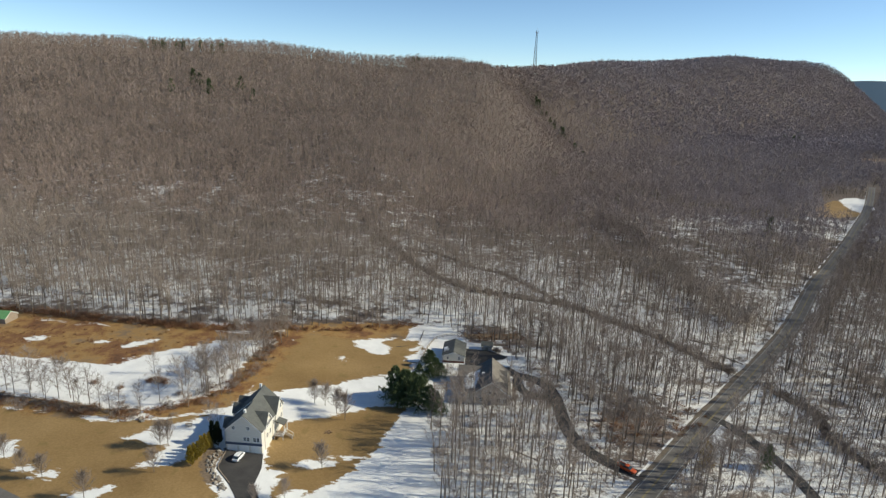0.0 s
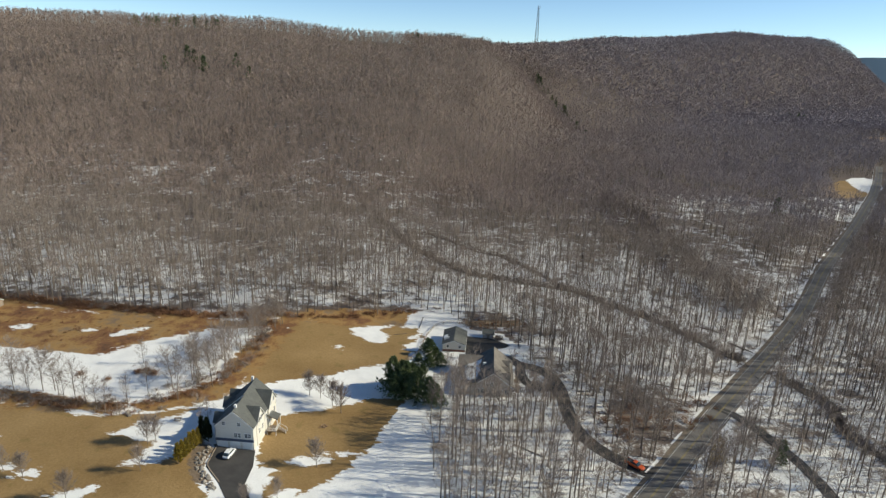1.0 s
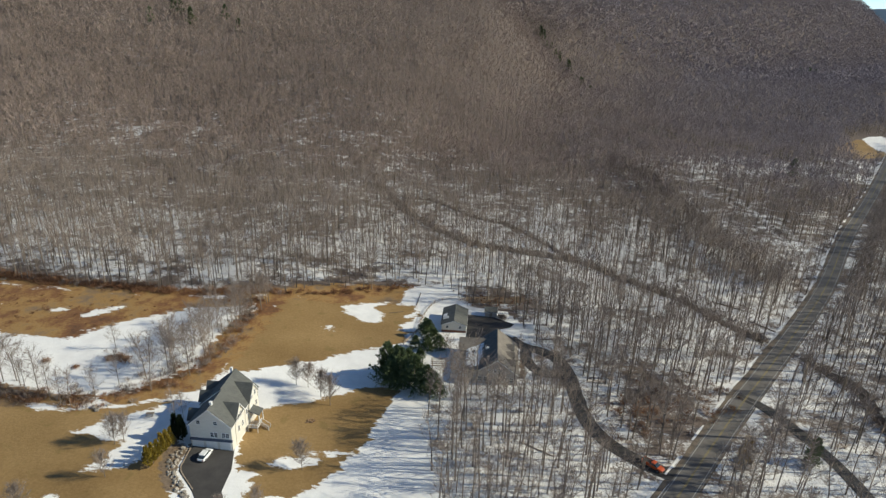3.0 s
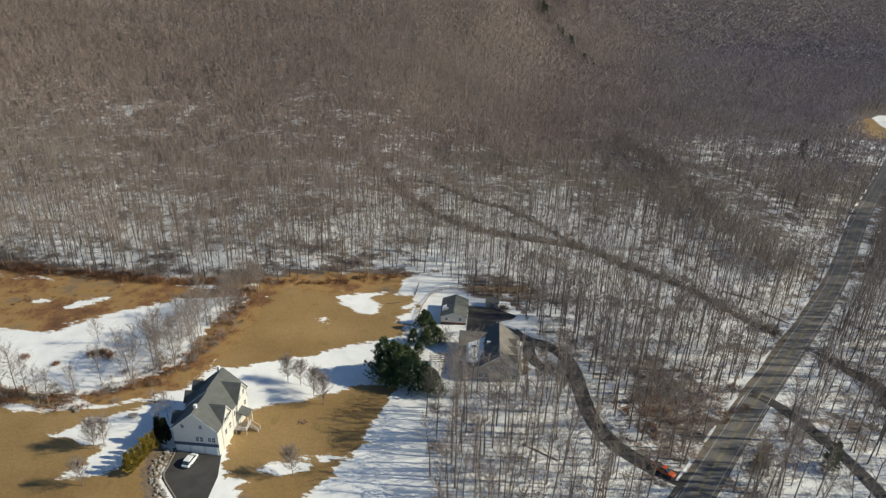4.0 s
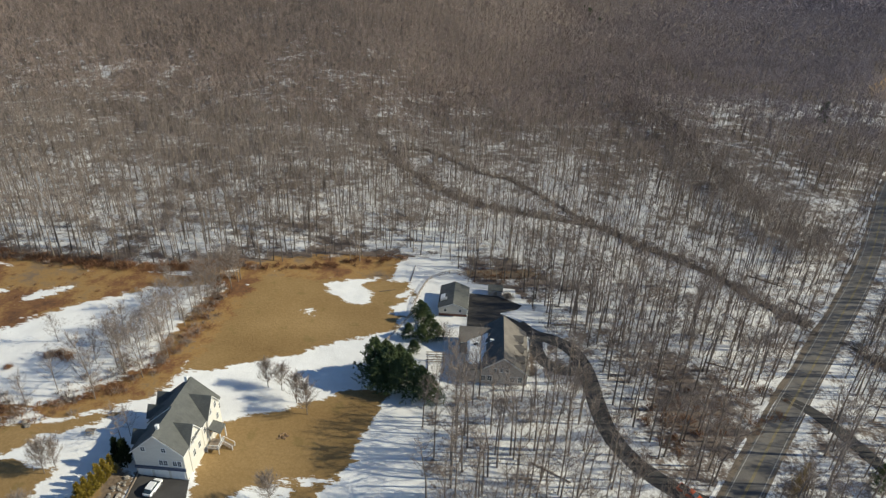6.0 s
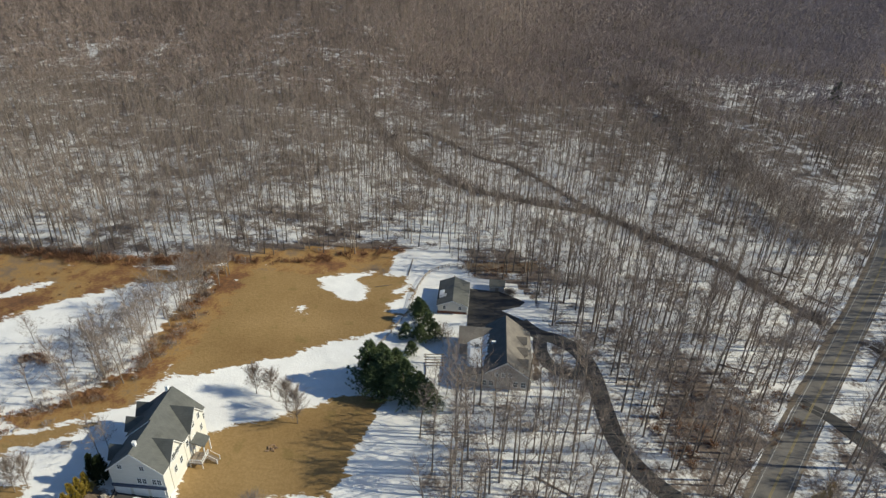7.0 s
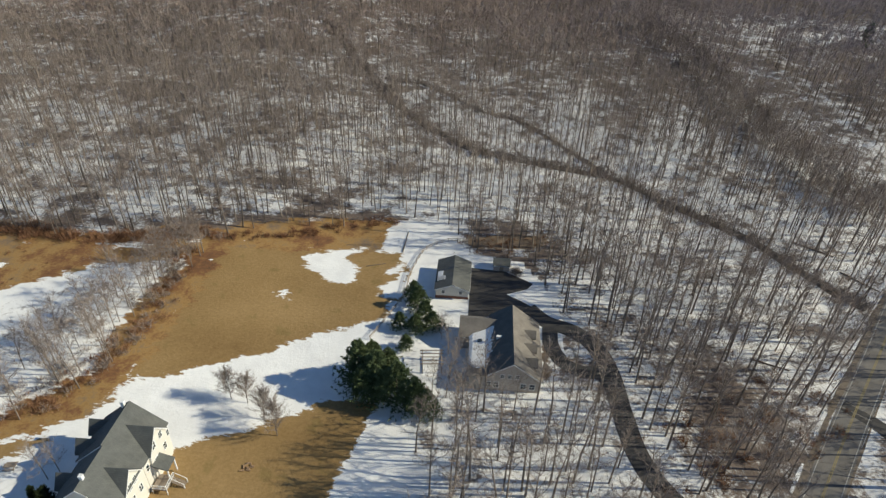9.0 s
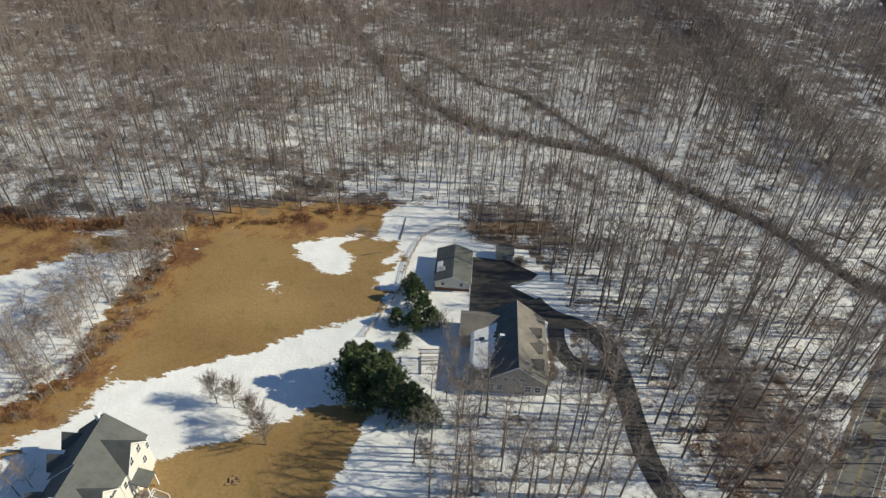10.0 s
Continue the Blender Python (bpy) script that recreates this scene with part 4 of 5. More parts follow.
def build_woods():
    rng = np.random.default_rng(11)
    near = scatter(rng, 70, 370, 4.2, 17.0, 0.95, 90.0)
    near = near[near[:, 1] > 116]
    # a taller rank close along the sunny side of the road
    c = spline(ROAD, 3.4)
    d = np.gradient(c, axis=0)
    d /= np.linalg.norm(d, axis=1)[:, None]
    q = c + np.stack([d[:, 1], -d[:, 0]], 1) * rng.uniform(8.0, 12.5, len(c))[:, None] + rng.normal(0, 0.8, c.shape)
    ok = (q[:, 1] > 178) & (q[:, 1] < 345) & (line_distance(q[:, 0], q[:, 1], DRIVE_C) > 3) & (line_distance(q[:, 0], q[:, 1], STREAM_B) > 2.5)
    q = q[ok]
    near = np.concatenate([near, np.stack([q[:, 0], q[:, 1], lie(q[:, 0], q[:, 1]), rng.uniform(15, 20, len(q))], 1)])
    # the trees nearest to the way of the flight stand singly
    hero = (near[:, 1] < 216) & (near[:, 0] > -28) & (near[:, 0] < 80)
    score = np.hypot(near[:, 0] - 18, (near[:, 1] - 172) * 0.9) + np.where(hero, 0, 1e6)
    order = np.argsort(score)[:300]
    kits = [tree_meshes(100 + k, limbs=14, twigs=420, sides=6, twig_w=0.0030, twig_l=0.10, slim=1.05 + 0.25 * rng.uniform(), low=0.36 + 0.12 * rng.uniform(), spread=0.75 + 0.3 * rng.uniform(), bends=2)
            for k in range(10)]
    for i in order:
        x, y, z, h = near[i]
        near_tree("bare_tree", kits[int(rng.integers(10))], x, y, h, float(rng.uniform(0, 360)), "tall leafless grey-brown tree standing in snowy woods", "bare woodland trees")
    rest = np.delete(near, order, axis=0)
    bands = [(rest, dict(limbs=8, twigs=125, sides=3, twig_w=0.0044, twig_l=0.12, slim=1.2), "near"),
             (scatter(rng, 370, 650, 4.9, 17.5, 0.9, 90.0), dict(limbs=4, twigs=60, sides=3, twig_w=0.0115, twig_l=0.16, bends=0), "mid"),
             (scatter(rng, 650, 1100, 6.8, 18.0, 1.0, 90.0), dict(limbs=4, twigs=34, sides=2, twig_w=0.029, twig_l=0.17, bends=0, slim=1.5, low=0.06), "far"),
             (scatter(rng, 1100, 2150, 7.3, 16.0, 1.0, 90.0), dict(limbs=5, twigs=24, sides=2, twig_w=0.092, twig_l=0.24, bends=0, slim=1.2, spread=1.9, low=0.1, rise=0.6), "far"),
             (thicket(rng, CUT_BELT, 5.2, 520, 6.0, 10.5), dict(limbs=9, twigs=150, sides=3, twig_w=0.0085, twig_l=0.16, spread=1.5, low=0.12), "near"),
             (thicket(rng, [(x + 9, y - 6) for x, y in ROAD[5:10]], 5.0, 240, 10.0, 16.0), dict(limbs=7, twigs=120, sides=3, twig_w=0.0065, twig_l=0.14, low=0.25), "near"),
             (thicket(rng, CUT_HILL, 6.0, 260, 8.0, 13.0), dict(limbs=4, twigs=40, sides=2, twig_w=0.03, twig_l=0.17, spread=1.3, bends=0, low=0.06), "near")]
    for places, kw, where in bands:
        made = [bare_tree(200 + k, **kw) for k in range(9)]
        if places[:, 1].max() > 1500:
            rise = places[:, 1] - (850 + 0.93 * (places[:, 0] - 120))
            places = places[(places[:, 0] > -160) & (rise < 620)]
        woods = empty("bare_woods", 0, 0, 0)
        tagged(woods, "dense leafless deciduous woods over snow and leaf litter", "woods", kind="stuff")
        state = rng.integers(1 << 30)
        # mid and far crowns carry the painted haze tint
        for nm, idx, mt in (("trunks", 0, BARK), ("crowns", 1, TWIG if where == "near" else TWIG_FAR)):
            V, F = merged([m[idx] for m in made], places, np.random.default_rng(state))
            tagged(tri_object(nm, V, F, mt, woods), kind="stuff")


build_woods()


# ---------------------------------------------------------------- evergreens
def pine_meshes(seed, tufts, broad, mat, lift=0.06, tuft=0.05, drop=0.0):
    """Trunk and crown of an evergreen one unit high: whorls of boughs set with needle tufts."""
    rng = np.random.default_rng(seed)
    tv, tf = [], []
    for k in range(6):
        a_ = k * math.pi / 3
        tv += [(0.016 * math.cos(a_), 0.016 * math.sin(a_), -0.02), (0.004 * math.cos(a_), 0.004 * math.sin(a_), 0.95)]
    for k in range(6):
        a_, b_ = 2 * k, 2 * ((k + 1) % 6)
        tf += [(a_, b_, b_ + 1), (a_, b_ + 1, a_ + 1)]
    cv, cf = [], []
    boughs = max(14, tufts // 14)
    for k in range(boughs):
        h = lift + (0.97 - lift) * (k + rng.uniform()) / boughs
        turn = k * 2.4 + rng.normal(0, 0.5)
        reach = broad * (1 - (h - lift) / (1.0 - lift)) ** 0.85 * rng.uniform(0.55, 1.25) + 0.02
        out = np.array([math.cos(turn), math.sin(turn), 0.22 - drop + rng.normal(0, 0.1)])
        side = np.array([-math.sin(turn), math.cos(turn), 0])
        p0 = np.array([0, 0, h])
        i0 = len(cv)
        cv += [p0 + side * 0.006, p0 - side * 0.006, p0 + out * reach]
        cf.append((i0, i0 + 1, i0 + 2))
        for j in range(14):
            u = rng.uniform(0.25, 1.05) ** 0.7
            c = p0 + out * reach * u + side * rng.normal(0, 0.15) * reach * u + np.array([0, 0, rng.normal(0, 0.015)])
            for q in range(6):
                d = rng.normal(0, 0.8, 3) + np.array([0, 0, 0.55]) + out
                d = d / np.linalg.norm(d) * tuft * rng.uniform(0.8, 1.5)
                s = np.cross(d, rng.normal(0, 1, 3))
                s = s / np.linalg.norm(s) * tuft * 0.19
                i0 = len(cv)
                cv += [c - s, c + s, c + d]
                cf.append((i0, i0 + 1, i0 + 2))
    out = []
    for nm, v, f, mt in (("trunk", tv, tf, BARK), ("crown", cv, cf, mat)):
        ob = tri_object(nm, v, f, mt)
        out.append(ob.data)
        bpy.data.objects.remove(ob)
    return out


def evergreens():
    rng = np.random.default_rng(5)
    big = [pine_meshes(40 + k, 1600, 0.42, NEEDLE, 0.03, 0.047) for k in range(3)]
    for k, (x, y, h) in enumerate(((-26.3, 175.4, 10.6), (-22.4, 172.8, 10.8), (-18.2, 171.4, 9.8), (-14.6, 169.6, 8.2), (-24.0, 178.0, 8.5), (-20.5, 175.8, 9.0), (-25.0, 171.5, 8.0), (-12.2, 168.4, 6.8))):
        near_tree("pine_tree", big[k % 3], x, y, h * 1.1, 70 * k, "broad dark green pine in a dense clump on snow", "pine clump")
    for k, (x, y, h) in enumerate(((-18.4, 186.6, 4.0), (-20.6, 193.2, 4.6), (-16.8, 192.2, 5.2), (-13.0, 193.6, 5.0), (-17.4, 201.2, 6.2), (-15.2, 197.2, 5.2), (-18.6, 204.5, 5.0))):
        near_tree("pine_tree", big[(k + 1) % 3], x, y, h, 50 * k, "smaller olive-green pine beside the tan house", "yard pines", scale_xy=1.25)
    near_tree("pine_tree", big[1], 79.6, 152.6, 7.5, 20, "thin grey-green young pine beside a drive", "yard pines", scale_xy=0.75)
    arb = [pine_meshes(60 + k, 1200, 0.17, ARBOR, 0.01, 0.05, -0.9) for k in range(2)]
    for k in range(6):
        u = k / 5
        near_tree("arborvitae", arb[k % 2], -71.9 + 1.3 * u, 130.8 + 7.6 * u, 5.8 - 0.35 * (k % 3), 40 * k, "narrow yellow-green arborvitae in a clipped row", "arborvitae row")
    dark = pine_meshes(70, 900, 0.16, DARKLEAF, 0.02, 0.06, -0.9)
    for x, y, h in ((-70.6, 140.8, 6.8), (-68.9, 140.4, 7.0), (-69.7, 142.0, 5.6)):
        near_tree("evergreen_shrub", dark, x, y, h, x * 50, "tall very dark evergreen beside the house corner", "dark evergreens")
    # lone conifers on the far slopes
    spruce = pine_meshes(80, 320, 0.28, NEEDLE, 0.03, 0.10)
    spots = [(205, 452, 13), (114, 548, 11), (599, 1287, 20), (612, 1292, 17), (588, 1300, 17), (566, 1290, 12), (700, 1330, 15), (660, 1400, 16), (420, 640, 12)]
    cut = spline(CUT_HILL[1:6], 6.0)
    for p in cut:
        if rng.uniform() < 0.6:
            spots.append((p[0] + rng.normal(0, 3.0), p[1] + rng.normal(0, 3), 9 + 8 * rng.uniform()))
    for x0, y0, n, s in ((-520, 965, 7, 34), (-440, 945, 8, 34), (-330, 735, 6, 30), (-128, 1040, 2, 6)):
        for _ in range(n):
            spots.append((x0 + rng.normal(0, s), y0 + rng.normal(0, s * 0.5), 14 + 5 * rng.uniform()))
    for x, y, h in spots:
        near_tree("spruce_tree", spruce, x, y, h, x * 7, "dark conifer among leafless hillside trees", "hillside conifers")


evergreens()


# ---------------------------------------------------------------- yard trees and brush
def yard_trees():
    rng = np.random.default_rng(21)
    neat = [tree_meshes(300 + k, limbs=40, twigs=2400, sides=6, twig_w=0.0048, twig_l=0.17, slim=1.15, spread=1.55, low=0.16, bends=2, rise=1.2) for k in range(3)]
    for k, (x, y, h) in enumerate(((-50.5, 168.3, 6.4), (-47.1, 167.8, 6.2), (-42.6, 164.4, 6.6), (-39.2, 161.0, 7.2), (-39.4, 136.5, 6.6), (-79.3, 126.7, 5.6), (-83.3, 137.0, 6.6), (-81.8, 138.2, 6.0),
                                   (-119.1, 127.1, 5.4), (-110.8, 122.9, 5.0), (-104.3, 120.9, 5.6), (-90.0, 115.4, 5.8), (-45.0, 123.5, 4.6), (-51.5, 121.0, 4.0))):
        near_tree("ornamental_tree", neat[k % 3], x, y, h * 1.16, 77 * k, "small leafless ornamental tree on the lawn", "lawn trees")
    wild = [tree_meshes(320 + k, limbs=17, twigs=620, sides=6, twig_w=0.0042, twig_l=0.14, slim=0.95, spread=1.25, low=0.2, bends=2) for k in range(5)]
    spots = [(-102.2, 149.2, 9), (-114.6, 154.7, 11), (-126.2, 157.3, 11.5), (-137.9, 160.9, 12), (-107.0, 177.0, 7.5), (-98.0, 153.0, 8.5), (-73.7, 146.8, 8.0), (-72.6, 148.4, 7.0), (-86, 158, 11),
             (-90, 163, 12), (-85, 168, 11), (-120.5, 156, 9), (-132, 158.5, 10), (-110, 152.5, 9.5), (-145, 160, 11), (-153, 161, 12), (-106, 151, 8), (-117, 153.5, 8), (-123, 158, 12), (-129, 155.5, 9), (-135, 157, 10), (-141, 158, 11), (-149, 157, 9), (-157, 160, 11), (-93, 170, 9), (-90, 178, 10), (-96, 160, 9),
             (-8.2, 178.5, 7.5), (-9.0, 186.0, 7.0), (-7.4, 183.0, 8.0), (-8.6, 173.5, 8.5), (-10.8, 190.5, 6.5), (-6.5, 171.5, 8.0), (-11.5, 174.8, 7.0)]
    for k in range(34):
        u = (k + rng.uniform(-0.3, 0.3)) / 33
        spots.append((-84 + 8 * u + rng.normal(0, 3.0) - 5 * u * (1 - u), 166 + 50 * u, 8.5 + 4 * rng.uniform()))
    for k in range(14):
        spots.append((-157 - 6 * k + rng.normal(0, 2), 158 + rng.normal(0, 2.0), 9 + 4 * rng.uniform()))
    for k, (x, y, h) in enumerate(spots):
        near_tree("hedgerow_tree", wild[k % 5], x, y, h * 1.15, 131 * k, "leafless spreading tree in a brushy hedgerow", "hedgerow trees")


def roadside_trees():
    """Many-stemmed trees and golden saplings where the drives meet the road."""
    rng = np.random.default_rng(23)
    kits = [tree_meshes(340 + k, limbs=18, twigs=700, sides=6, twig_w=0.0040, twig_l=0.13, slim=1.15, spread=1.2, low=0.22, bends=2) for k in range(4)]
    gold = tree_meshes(350, GOLD, limbs=26, twigs=1100, sides=6, twig_w=0.0055, twig_l=0.16, slim=0.8, spread=1.0, low=0.08, bends=2, rise=1.5)
    spots = [(45.1, 148.9, 11), (34.4, 140.8, 10.5), (54.6, 142.6, 11), (57.9, 140.5, 12), (63.5, 142.8, 12), (68.0, 145.9, 11), (72.2, 157.1, 10), (83.7, 169.6, 12), (90.7, 159.5, 13)]
    c = spline(ROAD, 1.0)
    c = c[(c[:, 1] > 118) & (c[:, 1] < 172)]
    for k in range(12):
        p = c[int(rng.integers(len(c)))]
        off = rng.uniform(6.5, 15.0)
        spots.append((p[0] + 0.81 * off, p[1] - 0.59 * off, 7.5 + 3 * rng.uniform()))
    for k, (x, y, h) in enumerate(spots):
        near_tree("roadside_tree", kits[k % 4], x, y, h, 97 * k, "leafless many-branched tree beside the road", "roadside trees")
    for k, (x, y, h) in enumerate(((61.0, 147.6, 9.5), (59.0, 145.4, 8.0), (62.8, 149.4, 7.5))):
        near_tree("willow", gold, x, y, h, 120 * k, "upright willow with golden-tan bare stems beside the road", "roadside willows", scale_xy=0.62)


def bush_kit(seed, n, w, ln):
    """A dome of bare stems one unit high."""
    rng = np.random.default_rng(seed)
    v, f = [], []
    for k in range(n):
        a_, t = rng.uniform(0, 6.28), rng.uniform(0.15, 1.0)
        o = np.array([math.cos(a_), math.sin(a_), 0]) * rng.uniform(0, 0.75)
        o[2] = rng.uniform(0, 0.55) * (1 - 0.5 * np.hypot(o[0], o[1]))
        d = np.array([o[0], o[1], 0]) * 0.7 + rng.normal(0, 0.45, 3) + np.array([0, 0, 0.9])
        d = d / np.linalg.norm(d) * ln * rng.uniform(0.5, 1.2)
        s = np.cross(d, rng.normal(0, 1, 3))
        s = s / np.linalg.norm(s) * w
        i0 = len(v)
        v += [o - s, o + s, o + d]
        f.append((i0, i0 + 1, i0 + 2))
    return np.array(v), np.array(f)


def brush():
    rng = np.random.default_rng(31)
    kit = [bush_kit(400 + k, 72, 0.025, 0.6) for k in range(4)]

    def along(points, width, n, lo, hi):
        c = spline(points, 1.0)
        i = rng.integers(0, len(c), n)
        p = c[i] + rng.normal(0, width, (n, 2))
        return np.stack([p[:, 0], p[:, 1], lie(p[:, 0], p[:, 1]) - 0.05, rng.uniform(lo, hi, n)], 1)
    hedge = np.concatenate([
        along([(-330, 223), (-190, 220), (-110, 216), (-76, 222)], 1.5, 560, 1.2, 2.8),
        along([(-76, 222), (-60, 224), (-45, 231), (-28, 239)], 1.2, 90, 0.8, 1.8),
        along([(-79, 216), (-77, 195), (-78, 174), (-85, 161), (-96, 153)], 2.2, 110, 0.8, 1.9),
        along([(-200, 154), (-140, 153.5), (-110, 151), (-98, 151)], 1.4, 200, 0.9, 1.9),
        along([(-200, 200), (-150, 198), (-115, 200)], 6.0, 130, 0.5, 1.2),
        along([(-6, 228), (6, 231), (18, 233)], 2.5, 70, 0.5, 1.2),
        along([(37, 164), (46, 166), (57, 174), (62, 184)], 5.0, 120, 0.8, 2.0)])
    V, F = merged(kit, hedge, rng)
    tagged(tri_object("brush", V, F, RUSSET), "russet leafless brush and dry weeds along field edges", "brush", kind="stuff")
    banks = np.concatenate([along(STREAM_A, 2.0, 800, 0.9, 2.6), along(STREAM_B, 2.0, 260, 0.9, 2.6), along(STREAM_C, 1.5, 300, 0.8, 2.0),
                            along([(100, 600), (128, 560), (150, 510), (210, 482), (262, 478)], 3.0, 120, 1.5, 4.0)])
    banks = np.concatenate([banks, along([(-200, 154.5), (-140, 154), (-110, 152), (-98, 152)], 1.6, 220, 0.9, 2.0),
                            along([(-80, 214), (-78, 195), (-80, 176), (-88, 163), (-98, 153)], 3.0, 120, 0.9, 2.2),
                            along([(-330, 224), (-190, 221), (-110, 217), (-76, 223)], 1.6, 160, 1.0, 2.4)])
    V, F = merged(kit, banks, rng)
    tagged(tri_object("brush", V, F, TWIG), "grey tangled brush along stream banks and hedgerows", "brush", kind="stuff")
    under = scatter(rng, 118, 345, 5.0, 1.4, 0.6)
    V, F = merged([bush_kit(410 + k, 48, 0.024, 0.6) for k in range(4)], under, rng)
    tagged(tri_object("undergrowth", V, F, TWIG), "low bare undergrowth beneath the trees", "undergrowth", kind="stuff")
    v, f = bush_kit(530, 700, 0.02, 0.6)
    b = tri_object("shrub", v * np.array([0.8, 0.8, 1]) * 2.6, f, GOLD)
    b.matrix_basis = pose(63.8, 151.5, z_at(63.8, 151.5) - 0.05)
    tagged(b, "tall golden-tan shrub beside the road", "shrub")
    v, f = bush_kit(540, 900, 0.012, 0.6)
    b = tri_object("shrub", v * np.array([0.95, 0.95, 1]) * 2.3, f, TWIG)
    b.matrix_basis = pose(6.3, 216.6, z_at(6.3, 216.6) - 0.05)
    tagged(b, "rounded pale grey leafless shrub beside the shed", "shrub")
    for k, (x, y, h) in enumerate(((-103.0, 172.0, 2.2), (-100.5, 171.0, 2.0), (-105.5, 171.2, 1.7), (-122, 168, 1.4), (-112, 166, 1.2))):
        v, f = bush_kit(500 + k, 420, 0.02, 0.55)
        b = tri_object("shrub", v * np.array([1.1, 1.1, 1]) * h, f, RUSSET)
        b.matrix_basis = pose(x, y, z_at(x, y) - 0.05, 0, 0, 40 * k)
        tagged(b, "rounded russet shrub standing in open snow", "shrub", "field shrubs")


yard_trees()
roadside_trees()
brush()


# ---------------------------------------------------------------- cars
def loft(sections, bm=None):
    """A skin over rings of equal length, closed at both ends."""
    bm = bm or bmesh.new()
    rings = [[bm.verts.new(p) for p in s] for s in sections]
    for a_, b_ in zip(rings, rings[1:]):
        for i in range(len(a_)):
            j = (i + 1) % len(a_)
            bm.faces.new((a_[i], a_[j], b_[j], b_[i]))
    bm.faces.new(rings[0])
    bm.faces.new(rings[-1][::-1])
    return bm


def hull(stations):
    """Rounded box rings along x: (x, half width, bottom, top)."""
    out = []
    for x, w, z0, z1 in stations:
        c = min(0.14, (z1 - z0) * 0.3)
        out.append([(x, -w + c, z0), (x, w - c, z0), (x, w, z0 + c), (x, w - 0.02, z1 - c), (x, w - c, z1), (x, -w + c, z1), (x, -w + 0.02, z1 - c), (x, -w, z0 + c)])
    return loft(out)


def car(label, x, y, heading, paint, cabin, length, lift=0.08, bed=False):
    c = tagged(empty("car", x, y, z_at(x, y) + lift, heading), label, "car")
    L = length / 2
    part("body", hull([(-L, 0.78, 0.45, 0.85), (-L + 0.15, 0.88, 0.3, 0.98), (-L * 0.5, 0.92, 0.26, 1.02), (L * 0.35, 0.92, 0.26, 1.0), (L - 0.35, 0.88, 0.3, 0.86), (L, 0.72, 0.42, 0.7)]), paint, c)
    part("roof", hull([(cabin[0] + 0.55, 0.66, 1.42, 1.56), (cabin[0] + 0.8, 0.70, 1.44, 1.64), (cabin[1] - 1.1, 0.70, 1.44, 1.64), (cabin[1] - 0.75, 0.64, 1.40, 1.55)]), paint, c)
    part("glasshouse", hull([(cabin[0], 0.76, 0.9, 1.02), (cabin[0] + 0.5, 0.72, 0.9, 1.5), (cabin[1] - 0.85, 0.72, 0.9, 1.5), (cabin[1], 0.78, 0.9, 1.0)]), GLASS, c, "dark car windows")
    for sx in (-L * 0.6, L * 0.62):
        for sy in (-0.84, 0.84):
            bm = bmesh.new()
            bmesh.ops.create_cone(bm, cap_ends=True, segments=16, radius1=0.34, radius2=0.34, depth=0.22, matrix=pose(sx, sy, 0.34, 90))
            w = part("wheel", bm, RUBBER, c)
            bm = bmesh.new()
            bmesh.ops.create_cone(bm, cap_ends=True, segments=12, radius1=0.2, radius2=0.2, depth=0.24, matrix=pose(sx, sy, 0.34, 90))
            part("rim", bm, STEEL, w)
    for sy in (-0.6, 0.6):
        part("headlight", block(L - 0.14, L - 0.01, sy - 0.13, sy + 0.13, 0.6, 0.72, 0.02), GLASS, c)
        part("tail_light", block(-L - 0.01, -L + 0.1, sy - 0.12, sy + 0.12, 0.66, 0.84, 0.02), ORANGE_PAINT, c)
    if bed:
        pickup_bed(c, L)


def pickup_bed(truck, L):
    """An open load bed behind the cab."""
    for sy in (-0.86, 0.78):
        part("bed_side", block(-L + 0.12, -0.75, sy, sy + 0.08, 0.9, 1.22, 0.02), ORANGE_PAINT, truck)
    part("tailgate", block(-L + 0.02, -L + 0.1, -0.84, 0.84, 0.7, 1.22, 0.02), ORANGE_PAINT, truck)
    part("bed_liner", block(-L + 0.14, -0.78, -0.77, 0.77, 1.0, 1.045), DARK_TRIM, truck, "dark load bed liner")


car("white hatchback parked on the asphalt drive before the garage", -61.6, 136.2, 84, WHITE_PAINT, (-1.9, 1.25), 4.1)
car("orange-red pickup parked at the end of the driveway", 41.0, 146.9, -42, ORANGE_PAINT, (-0.9, 1.35), 5.2, bed=True)


# ---------------------------------------------------------------- small things
def stone_edging():
    rng = np.random.default_rng(3)
    w = tagged(empty("stone_border", 0, 0, 0), "loose fieldstone border with snow beside the drive", "stone border")
    base = []
    for k in range(4):
        bm = bmesh.new()
        bmesh.ops.create_icosphere(bm, subdivisions=1, radius=0.5)
        for v in bm.verts:
            v.co *= rng.uniform(0.7, 1.1)
        o = part("stone", bm, STONE, w)
        base.append(o.data)
        bpy.data.objects.remove(o)
    line = spline([(-66.6, 139.2), (-66.9, 135), (-66.0, 131), (-62.6, 127.2), (-59.0, 123.5)], 0.7)
    for p in line:
        for r in range(2):
            x, y = p[0] - 0.5 - 1.1 * r + rng.normal(0, 0.35), p[1] + rng.normal(0, 0.25)
            o = new("stone", base[int(rng.integers(4))])
            o.parent = w
            s = rng.uniform(0.5, 1.25)
            o.matrix_basis = pose(x, y, z_at(x, y) + 0.1, rng.uniform(0, 40), rng.uniform(0, 40), rng.uniform(0, 360)) @ Matrix.Diagonal((s * 1.2, s, s * 0.7, 1))
    part("edging", ribbon_bm([(-66.3, 140.5), (-65.6, 134), (-64.9, 131.2), (-60, 126.4)], 0.25, 0.22), WOOD, w, "pale timber edging of the drive")


